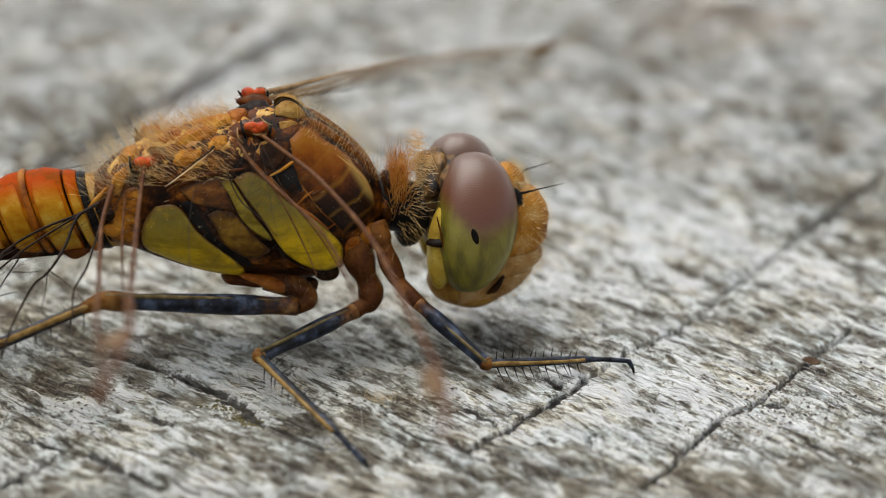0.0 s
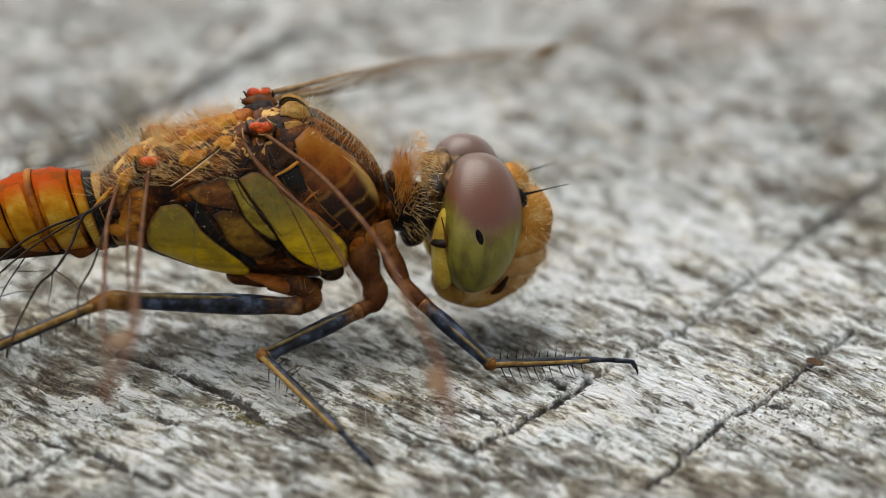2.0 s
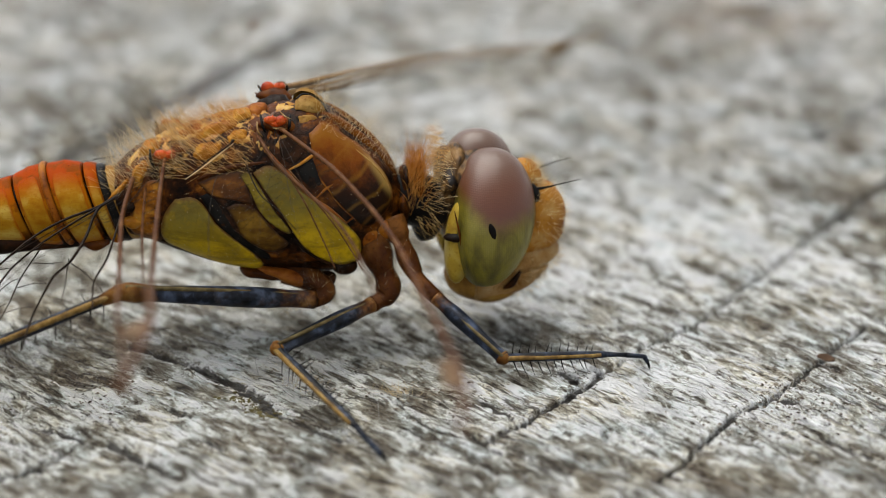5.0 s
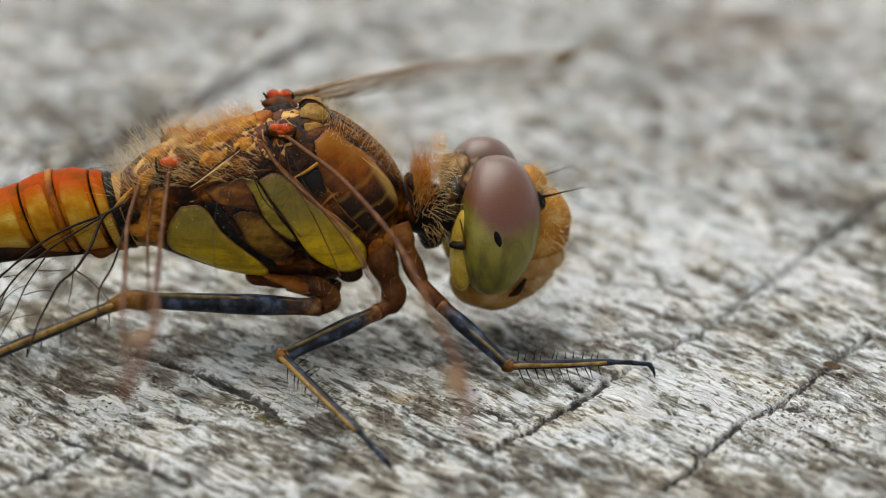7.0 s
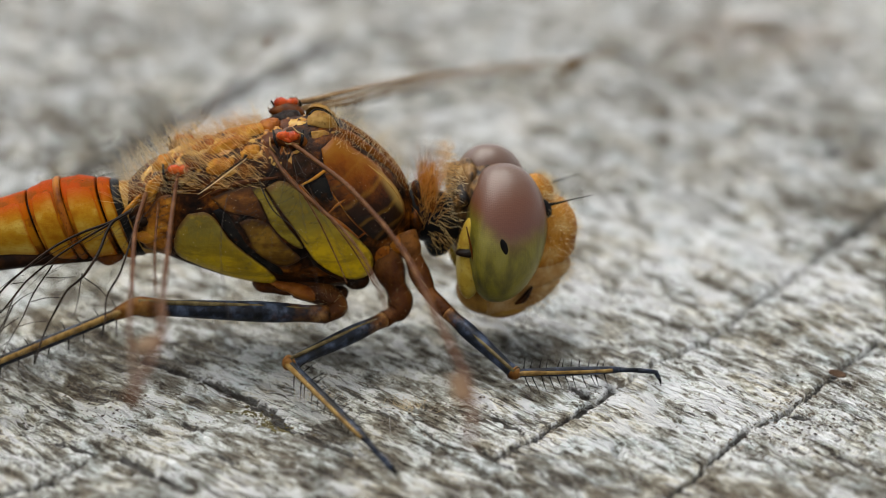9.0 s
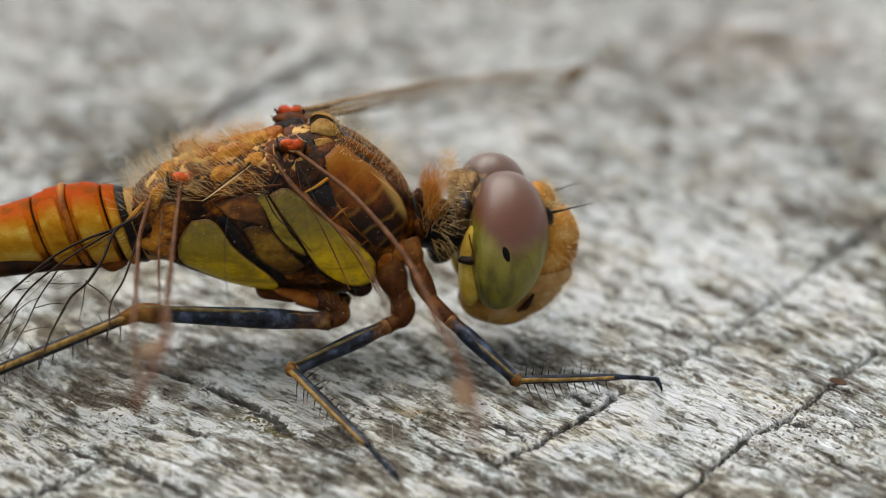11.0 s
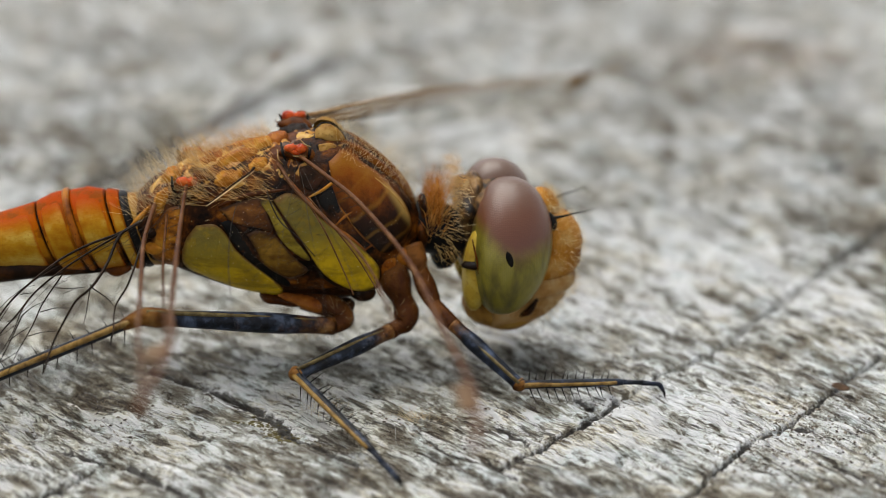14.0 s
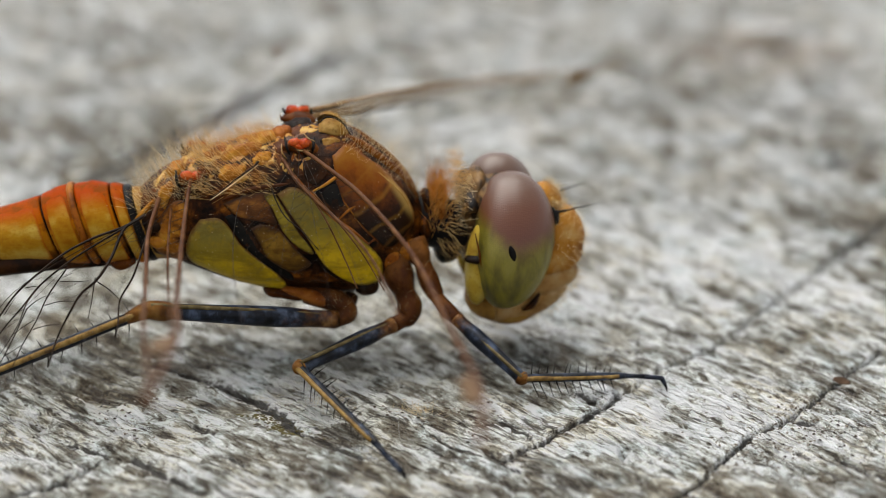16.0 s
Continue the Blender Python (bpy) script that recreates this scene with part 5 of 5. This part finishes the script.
wing("hindwing", "clear hindwing with a fan of dark veins",
     [(-3.76, -1.6, 7.41), (-3.91, -4.0, 6.98), (-4.03, -8.0, 6.67), (-4.04, -12.0, 6.92), (-3.96, -16.0, 7.48), (-4.6, -21.5, 8.1)],
     [(-5.2, -1.5, 6.25), (-9.9, -2.9, 3.95), (-11.0, -6, 2.4), (-11.2, -11, 3.6), (-9.5, -18, 6.6), (-6.2, -23.4, 8.1)], 0.065,
     [([(-5.31, -1.63, 6.22), (-6.08, -1.8, 5.84), (-7.15, -1.77, 5.45), (-8.22, -1.96, 4.95), (-9.27, -2.49, 4.28), (-9.88, -2.96, 3.81), (-10.4, -3.7, 3.25)], 0.055, VEIN),
      ([(-5.4, -1.7, 6.15), (-6.07, -1.85, 5.82), (-7.28, -2.14, 5.21), (-8.13, -2.43, 4.74), (-8.96, -2.88, 4.19), (-9.5, -3.47, 3.69), (-10.03, -3.96, 3.23), (-10.42, -4.44, 2.84)], 0.045, VEIN),
      ([(-5.3, -1.66, 6.2), (-6.07, -1.89, 5.8), (-6.48, -2.86, 5.15), (-6.96, -3.56, 4.61), (-7.51, -3.89, 4.23), (-7.9, -4.53, 3.75), (-8.22, -5.19, 3.29), (-8.52, -6.24, 2.64)], 0.06, VEIN),
      ([(-8.05, -2.63, 4.67), (-8.65, -3.44, 4.02), (-8.97, -4.2, 3.51), (-9.41, -4.97, 2.95), (-9.72, -5.71, 2.46)], 0.028, VEIN),
      ([(-8.96, -2.88, 4.19), (-9.36, -3.37, 3.79), (-9.6, -4.08, 3.34), (-9.92, -4.66, 2.92), (-10.18, -5.03, 2.63)], 0.025, VEIN),
      ([(-9.35, -3.62, 3.67), (-9.72, -4.51, 3.07), (-10.03, -5.17, 2.62), (-10.28, -5.62, 2.29)], 0.024, VEIN),
      ([(-5.1, -1.9, 6.2), (-5.42, -3.02, 5.47), (-5.75, -4.04, 4.82), (-6.16, -4.75, 4.3), (-6.21, -5.7, 3.79), (-6.3, -6.13, 3.53)], 0.045, VEIN),
      ([(-6.95, -3.65, 4.56), (-6.52, -4.18, 4.45), (-6.17, -4.75, 4.29)], 0.026, VEIN),
      ([(-7.03, -3.44, 4.64), (-7.14, -4.47, 4.07), (-7.23, -5.0, 3.77)], 0.022, VEIN),
      ([(-8.25, -3.03, 4.39), (-7.74, -3.28, 4.45), (-7.24, -3.47, 4.54)], 0.018, VEIN),
      ([(-8.74, -3.77, 3.82), (-8.21, -3.85, 3.98), (-7.71, -4.08, 4.05)], 0.018, VEIN),
      ([(-9.09, -4.56, 3.29), (-8.67, -4.6, 3.42), (-8.17, -4.77, 3.53)], 0.018, VEIN),
      ([(-9.35, -3.62, 3.67), (-9.01, -3.45, 3.89), (-8.65, -3.4, 4.04)], 0.018, VEIN),
      ([(-9.76, -4.45, 3.09), (-9.45, -4.31, 3.28), (-9.07, -4.2, 3.48)], 0.018, VEIN),
      ([(-9.47, -2.73, 4.08), (-9.2, -2.8, 4.14), (-8.96, -2.88, 4.19)], 0.018, VEIN),
      ([(-10.13, -3.51, 3.43), (-9.95, -3.2, 3.64), (-9.78, -2.97, 3.84)], 0.016, VEIN),
      ([(-9.84, -3.64, 3.47), (-9.6, -3.62, 3.58), (-9.35, -3.62, 3.67)], 0.016, VEIN),
      ([(-10.03, -5.17, 2.62), (-9.69, -5.09, 2.79), (-9.41, -4.97, 2.95)], 0.016, VEIN),
      ([(-4.86, -1.7, 6.77), (-5.17, -4.0, 6.22), (-5.11, -8.0, 6.14), (-5.03, -12.0, 6.41), (-4.78, -16.0, 6.66), (-4.5, -20.0, 7.17)], 0.09, RUST_VEIN),
      ([(-4.45, -1.8, 6.44), (-4.51, -5.0, 5.97), (-4.38, -9.0, 5.74), (-4.19, -13.0, 6.07)], 0.05, RUST_VEIN)], 3, 20, 0.010, 2, (0.78, 0.84), inner=0, spot_width=0.12, tip=1.6)
wing("forewing", "clear forewing angled down to the board",
     [(0.2, 1.5, 8.8), (2.2, 5, 8.15), (4.83, 10, 7.15), (9.18, 18, 5.3), (13.6, 21.5, 4.6), (16.0, 23.6, 4.2)],
     [(-1.3, 1.6, 8.4), (-0.2, 6, 6.8), (2.6, 11.5, 5.2), (7.0, 19, 3.2), (11.8, 22.6, 2.6), (15.4, 23.8, 3.8)], 0.10,
     [([(0.35, 1.6, 8.6), (2.35, 5.0, 7.93), (4.9, 10, 6.92), (8.6, 16.8, 5.3), (12.0, 20.2, 4.6)], 0.07, TAN_VEIN),
      ([(0.45, 1.7, 8.5), (2.5, 5.2, 7.72), (5.0, 10.2, 6.68), (8.4, 16.5, 5.05)], 0.06, TAN_VEIN),
      ([(0.9, 2.5, 8.28), (2.9, 6.0, 7.42), (5.2, 10.4, 6.45), (7.4, 14.5, 5.3)], 0.04, RUST_VEIN)], 9, 30, 0.03, 3, (0.79, 0.85), spot_width=0.42, inner=0.7, rim_mat=TAN_VEIN, gap=0.05)
wing("hindwing", "clear hindwing spread away over the board",
     [(-3.6, 1.5, 7.7), (-2.9, 6, 7.0), (-2.0, 12, 6.4), (-0.4, 20, 5.8), (0.2, 24, 5.4)],
     [(-5.0, 1.5, 6.6), (-9.0, 4, 5.4), (-8.5, 11, 4.6), (-6.0, 18, 4.8), (-1.2, 24, 5.3)], 0.03, (), 4, 20, 0.010, 4)

# ---- wing bases: red knobs and dark straps on the back ----
for s, a, z in ((-1, 0.0, 8.55), (1, 0.0, 8.8), (-1, -3.75, 7.45), (1, -3.6, 7.6)):
    hinge = part("wing_hinge", blob((a, s * 1.28, z - 0.2), (0.62, 0.36, 0.3), u=22, v=14, rough=0.6, seed=a), BROWN, fly, "brown wing hinge with red knobs")
    rr = random.Random(int(a * 10) + s * 3 + 50)
    for dx, dz, rx, rz, tilt in ((-0.13, 0.05, 0.27, 0.19, 15), (0.2, 0.06, 0.22, 0.17, -20), (0.02, -0.09, 0.25, 0.13, 25)):
        part("knob", blob((a + dx, s * 1.5, z + dz), (rx, 0.17, rz), (0, tilt + rr.uniform(-10, 10), 0), 20, 14, power=1.0, rough=0.45, seed=rx * 9 + a + s), RED, hinge, "red knob")
    for x0, z0, x1, z1, r, m in ((-0.5, 0.2, -0.35, -0.35, 0.05, BLACK), (0.5, 0.15, 0.42, -0.3, 0.06, BLACK), (-0.3, -0.2, 0.35, -0.22, 0.035, CREAM),
                                 (-0.62, -0.05, -0.45, -0.5, 0.035, CREAM), (0.15, 0.3, 0.52, 0.1, 0.025, CREAM), (-0.15, -0.3, -0.2, -0.75, 0.07, AMBER), (0.2, -0.3, 0.35, -0.7, 0.06, BLACK)):
        part("strap", tube([(a + x0, s * 1.3, z + z0, r * 0.6), (a + (x0 + x1) / 2 + rr.uniform(-0.08, 0.08), s * 1.62, z + (z0 + z1) / 2, r), (a + x1, s * 1.6, z + z1, r * 0.6)], 8, n=4), m, hinge)
def shield(name, outline, bulge, material, label="", seed=0, rings=7):
    """A bulged plate within a closed outline in space, with creases and a turned-under edge."""
    pts = [Vector(p[:3]) for p in smooth_path([(*p, 0) for p in outline + outline[:1]], 5)[:-1]]
    mid = sum(pts, Vector()) / len(pts)
    up = Vector()
    for p, q in zip(pts, pts[1:] + pts[:1]):
        up += (p - mid).cross(q - mid)
    up.normalize()
    if up.z < 0:
        up = -up
    bm = bmesh.new()
    rows = []
    for j in range(rings + 1):
        k = 1 - j / (rings + 0.5)
        row = []
        for p in pts:
            q = mid + (p - mid) * k
            lift = -0.12 if j == 0 else bulge * (1 - k ** 2) + 0.9 * bulge * (0.4 - abs(noise.noise(q * 3.2 + Vector((seed, 0, 0)))))
            row.append(bm.verts.new(q + up * lift))
        rows.append(row)
    n = len(pts)
    for r0, r1 in zip(rows, rows[1:]):
        for i in range(n):
            bm.faces.new((r0[i], r0[(i + 1) % n], r1[(i + 1) % n], r1[i]))
    bm.faces.new(rows[-1])
    return part(name, bm, material, thorax, label)


def lobe(a0, a1, y0, y1, dz=0.1, bulge=0.22, material=None, seed=0):
    """A back plate that spans a0 to a1 and y0 to y1 on the upper shell."""
    out = []
    for k in range(10):
        w = 2 * math.pi * k / 10
        r = 1 + 0.22 * noise.noise(Vector((math.cos(w) * 1.3 + seed, math.sin(w) * 1.3, seed * 2)))
        a, y = (a0 + a1) / 2 + (a1 - a0) / 2 * math.cos(w) * r, (y0 + y1) / 2 + (y1 - y0) / 2 * math.sin(w) * r
        t, b, wd = girth(a)
        out.append((a, y, (t + b) / 2 + math.sqrt(max(1 - (y / wd) ** 2, 0.05)) ** 0.8 * (t - b) / 2 + dz))
    return shield("back_plate", out, bulge, material, "", seed)


for k, (a0, a1, y0, y1, dz, bulge, m) in enumerate((
        (-2.7, -1.2, -1.15, -0.45, 0.1, 0.2, GOLD), (-1.7, -0.9, -1.6, -1.05, 0.08, 0.16, GOLD), (-2.9, -1.8, -1.75, -1.2, 0.06, 0.16, GOLD),
        (-1.8, -0.7, -0.5, 0.3, 0.1, 0.16, GOLD), (-3.3, -2.4, -0.7, 0.0, 0.07, 0.14, AMBER), (-0.95, -0.35, -1.35, -0.6, 0.06, 0.12, BROWN),
        (-1.0, -0.25, -0.4, 0.6, 0.1, 0.14, AMBER), (-0.3, 0.55, -0.8, 0.5, 0.04, 0.08, BROWN), (-3.7, -3.0, -1.6, -0.9, 0.08, 0.2, BROWN),
        (-4.7, -3.9, -0.9, -0.1, 0.1, 0.22, GOLD), (-4.9, -4.3, -1.5, -0.9, 0.05, 0.25, GOLD), (-0.6, 0.6, 0.3, 1.4, 0.1, 0.2, CORE), (-2.3, -1.1, 0.3, 1.1, 0.06, 0.12, AMBER), (-3.4, -2.5, 0.0, 0.9, 0.05, 0.12, RUST))):
    lobe(a0, a1, y0, y1, dz, bulge, m, k + 1)
for y in (-1, 1):
    upper = [(0.7, y * 0.8, 8.72), (0.74, y * 0.5, 9.0), (1.0, y * 0.36, 9.14), (1.42, y * 0.4, 9.0), (1.8, y * 0.58, 8.55), (1.3, y * 0.84, 8.56)]
    lower = [(0.74, y * 1.1, 8.58), (1.2, y * 0.92, 8.56), (1.7, y * 0.86, 8.46), (1.3, y * 1.18, 8.34), (0.8, y * 1.34, 8.3)]
    shield("wing_plate", upper, 0.14, DULL_TAN, "tan plate in front of the wing hinge", 3)
    shield("wing_plate", lower, 0.10, DULL_TAN, "tan plate in front of the wing hinge", 5)
    for line, r in () if y > 0 else ((upper[1:5], 0.03), ([upper[0], upper[5], upper[4]], 0.03), ([lower[4], lower[3], lower[2]], 0.06), ([lower[0], lower[4]], 0.05)):
        part("plate_rim", tube([(*p, r * (0.6 if i in (0, len(line) - 1) else 1)) for i, p in enumerate(line)], 8, n=5), BLACK, thorax, "black rim of a back plate")
# small joints where the legs enter the underside
for a, y, z, r, tilt, m in ((2.95, -1.35, 4.35, (0.42, 0.4, 0.6), 10, AMBER), (2.2, -1.1, 3.1, (0.5, 0.35, 0.3), -10, CORE), (0.35, -1.45, 2.95, (1.1, 0.4, 0.26), 14, RUST),
                            (-0.5, -1.2, 3.0, (0.8, 0.5, 0.25), 6, BROWN), (1.3, -1.35, 2.75, (0.6, 0.4, 0.3), 12, CORE), (3.6, -1.2, 4.6, (0.4, 0.35, 0.5), 0, AMBER)):
    part("leg_socket", blob((a, y, z), r, (0, tilt, 0), 24, 14, power=0.85, rough=0.45, seed=a), m, thorax)

# ---- hair ----
def hair_patch(name, roots, length, material, parent, label, seed, spread=0.5, radius=0.014, lean=(0, 0, 0)):
    """roots: (place, outward direction); one mesh of tapered curved hairs."""
    rng = random.Random(seed)
    bm = bmesh.new()
    for p, d in roots:
        d = (Vector(d).normalized() + Vector(lean) + Vector([rng.gauss(0, spread) for _ in range(3)]) * 0.6).normalized()
        bend = Vector([rng.gauss(0, 1) for _ in range(3)]) * 0.18
        l = length * rng.uniform(0.55, 1.2)
        a = Vector(p)
        pts = [(*a, radius), (*(a + d * l * 0.5 + bend * l * 0.2), radius * 0.75), (*(a + d * l + bend * l * 0.8), radius * 0.15)]
        tube(pts, 3, bm, caps=False)
    ob = part(name, bm, material, parent, label)
    tagged(ob, kind="stuff")
    return ob


def back_roots(a0, a1, count, seed, ymax=0.9):
    rng = random.Random(seed)
    out = []
    for _ in range(count):
        a = rng.uniform(a0, a1)
        t, b, w = girth(a)
        s = rng.uniform(-ymax, ymax)
        ang = s * math.pi / 2
        y, z = math.sin(ang) * w, (t + b) / 2 + math.cos(ang) ** 0.8 * (t - b) / 2
        out.append(((a, y, z + rng.uniform(-0.03, 0.18)), (0, math.sin(ang), math.cos(ang) + 0.1)))
    return out


hair_patch("fuzz", back_roots(-5.7, -2.6, 560, 5, 0.75), 1.1, PALE_HAIR, thorax, "pale fuzzy hair on the back", 11, 0.6, 0.0055, (-0.7, 0, 0.2))
hair_patch("fuzz", back_roots(-3.6, -0.7, 1000, 9, 0.75), 0.85, GOLD_HAIR, thorax, "golden hair on the back", 17, 0.6, 0.0055, (-1.0, 0, 0.2))
hair_patch("fuzz", back_roots(1.4, 4.2, 520, 6, 0.45), 0.85, PALE_HAIR, thorax, "pale fuzz on the shoulders", 12, 0.7, 0.0025, (0.5, 0, 0.2))
rng = random.Random(3)
hair_patch("fuzz", [((4.8 + rng.uniform(-0.3, 0.25), rng.uniform(-1.0, 0.9), 5.4 + rng.uniform(-0.7, 0.95)), (0.15, 0, 1)) for _ in range(650)],
           1.2, ORANGE_HAIR, neck, "golden tuft of collar hair", 13, 0.42, 0.009, (0.1, -0.2, 0.2))
neck_roots = []
for _ in range(95):
    w = rng.uniform(-0.6, 1.9)
    neck_roots.append(((4.75 + rng.uniform(0, 0.7), -math.cos(w - 0.6) * 1.12, 5.1 + math.sin(0.6 - w) * 1.12), (0.7, -math.cos(w - 0.6), math.sin(0.6 - w) - 0.3)))
hair_patch("fuzz", neck_roots, 0.8, GOLD_HAIR, neck, "golden neck bristles", 14, 0.3, 0.005)
hair_patch("fuzz", [((5.75 + rng.uniform(-0.1, 0.3), rng.uniform(-0.6, 2.0), 6.3 + rng.uniform(-0.6, 0.9)), (-1, -0.2, 0.25)) for _ in range(220)],
           0.55, GOLD_HAIR, head, "golden hair on the back of the head", 25, 0.5, 0.008)
hair_patch("fuzz", [((5.85 + rng.uniform(-0.1, 0.35), rng.uniform(-1.6, 1.2), 5.9 + rng.uniform(-1.0, 0.8)), (-1, -0.3, 0.4)) for _ in range(170)],
           0.55, PALE_HAIR, head, "pale hair behind the eyes", 15, 0.5, 0.008)
face_roots = []
for _ in range(1700):
    v = Vector((abs(rng.gauss(0, 1)), rng.gauss(0, 1), rng.gauss(0, 1))).normalized()
    c, r = rng.choice((((8.9, 0, 4.4), (1.28, 1.6, 1.25)), ((8.75, 0, 3.0), (1.2, 1.5, 0.75)), ((8.72, 0, 5.72), (0.6, 0.78, 0.66)), ((8.3, 0, 2.3), (1.15, 1.4, 0.75))))
    face_roots.append(((c[0] + v.x * r[0], c[1] + v.y * r[1], c[2] + v.z * r[2]), tuple(v)))
hair_patch("fuzz", face_roots, 0.28, PALE_HAIR, head, "short pale face hair", 16, 0.35, 0.0055)
leg_fuzz = [((rng.uniform(-4.0, 1.0), 0, 0), (0, -0.5, -1)) for _ in range(160)]
hair_patch("fuzz", [((a, -2.3 - 2.6 * (1.0 - a) / 6.3, 2.1 + 1.85 * (1.0 - a) / 6.3), d) for (a, _, _), d in leg_fuzz], 0.3, PALE_HAIR, fly, "thin pale hair under the hind thigh", 18, 0.3, 0.005)

# sparse hair round the upper leg joints
leg_roots = []
for line in (((3.2, -1.3, 4.2), (3.6, -1.65, 3.0), (3.7, -1.8, 2.5), (3.3, -2.1, 2.1)), ((4.0, -1.2, 4.5), (4.4, -1.7, 3.5), (4.9, -2.3, 2.7)), ((0.3, -1.2, 2.9), (1.3, -1.6, 2.65), (1.3, -2.1, 2.35))):
    for _ in range(70):
        k = rng.randrange(len(line) - 1)
        w = rng.uniform(0, 2 * math.pi)
        out = Vector((math.cos(w), -0.4, math.sin(w)))
        leg_roots.append((tuple(Vector(line[k]).lerp(Vector(line[k + 1]), rng.random()) + out * 0.3), tuple(out)))
hair_patch("fuzz", leg_roots, 0.4, PALE_HAIR, fly, "thin pale hair round the leg joints", 19, 0.4, 0.004)

# pale dust on the flank
rd = random.Random(44)
bm = bmesh.new()
for _ in range(130):
    a, t = rd.uniform(-4.6, 3.9), rd.random()
    top, bot, _w = girth(a)
    z = bot + (top - bot) * (0.12 + 0.8 * t)
    r = rd.uniform(0.006, 0.016)
    blob((a, -(flank(a, z) + 0.13), z), (r, r, r), u=5, v=4, bm=bm)
tagged(part("dust", bm, PALE_HAIR, thorax, "pale dust specks"), kind="stuff")

# ---- small things on the board ----
def on_board(x, y):
    return float(board_height(np.array([x]), np.array([y]))[0])


def chip(name, label, category, x, y, radii, turn, material, seed):
    """A small broken piece: an angular lump with flat faces."""
    bm = blob((0, 0, 0), radii, turn, 9, 6, rough=0.7, seed=seed)
    low = min(v.co.z for v in bm.verts)
    ob = part(name, bm, material, None, "", False)
    ob.matrix_world = pose(x * MM, y * MM, (on_board(x, y) - low - 0.03) * MM)
    return tagged(ob, label, category)


CHIP_BROWN = chitin("bark_brown", (0.05, 0.03, 0.018), (0.12, 0.07, 0.04), (0.22, 0.14, 0.09), 2.0, 0.7, 0.0, 0.05)
CHIP_TAN = chitin("pale_grain", (0.36, 0.25, 0.13), (0.52, 0.40, 0.24), (0.66, 0.55, 0.38), 2.0, 0.7, 0.0, 0.05)
LICHEN = chitin("yellow_lichen", (0.10, 0.08, 0.03), (0.22, 0.185, 0.075), (0.36, 0.32, 0.16), 4.0, 0.8, 0.0, 0.05)
chip("bark_chip", "small dark brown chip of bark on the board", "chip", 11.89, -0.4, (0.34, 0.22, 0.09), (12, 8, -20), CHIP_BROWN, 1)
chip("grain", "small tan grain lying on the board", "grain", 9.33, 0.07, (0.2, 0.14, 0.06), (0, 0, 20), CHIP_TAN, 2)

rl = random.Random(8)
bm = bmesh.new()
for _ in range(220):
    u, v = rl.gauss(0, 0.8), rl.gauss(0, 0.3)
    x, y = -7.76 + u * math.cos(GRAIN) - v * math.sin(GRAIN), -4.3 + u * math.sin(GRAIN) + v * math.cos(GRAIN)
    r = rl.uniform(0.015, 0.05)
    blob((x, y, on_board(x, y) + r * 0.2), (r * 1.8, r * 1.3, r * 0.4), (0, 0, rl.uniform(0, 180)), 8, 5, bm, rough=0.5, seed=u)
tagged(part("lichen", bm, LICHEN), "thin yellow-green crust of lichen on the board", "lichen", kind="stuff")

for cx, cy in ((-3.16, -3.28), (-6.3, -2.5)):
    hair = []
    for _ in range(170):
        x, y = cx + rl.gauss(0, 0.35), cy + rl.gauss(0, 0.3)
        hair.append(((x, y, on_board(x, y) - 0.01), (rl.gauss(0, 1), rl.gauss(0, 1), 0.55)))
    tuft = hair_patch("fibre_tuft", hair, 0.45, PALE_HAIR, None, "tangled tuft of pale wood fibres", 30 + int(cx), 0.6, 0.005)
    tagged(tuft, category="fibre tuft")
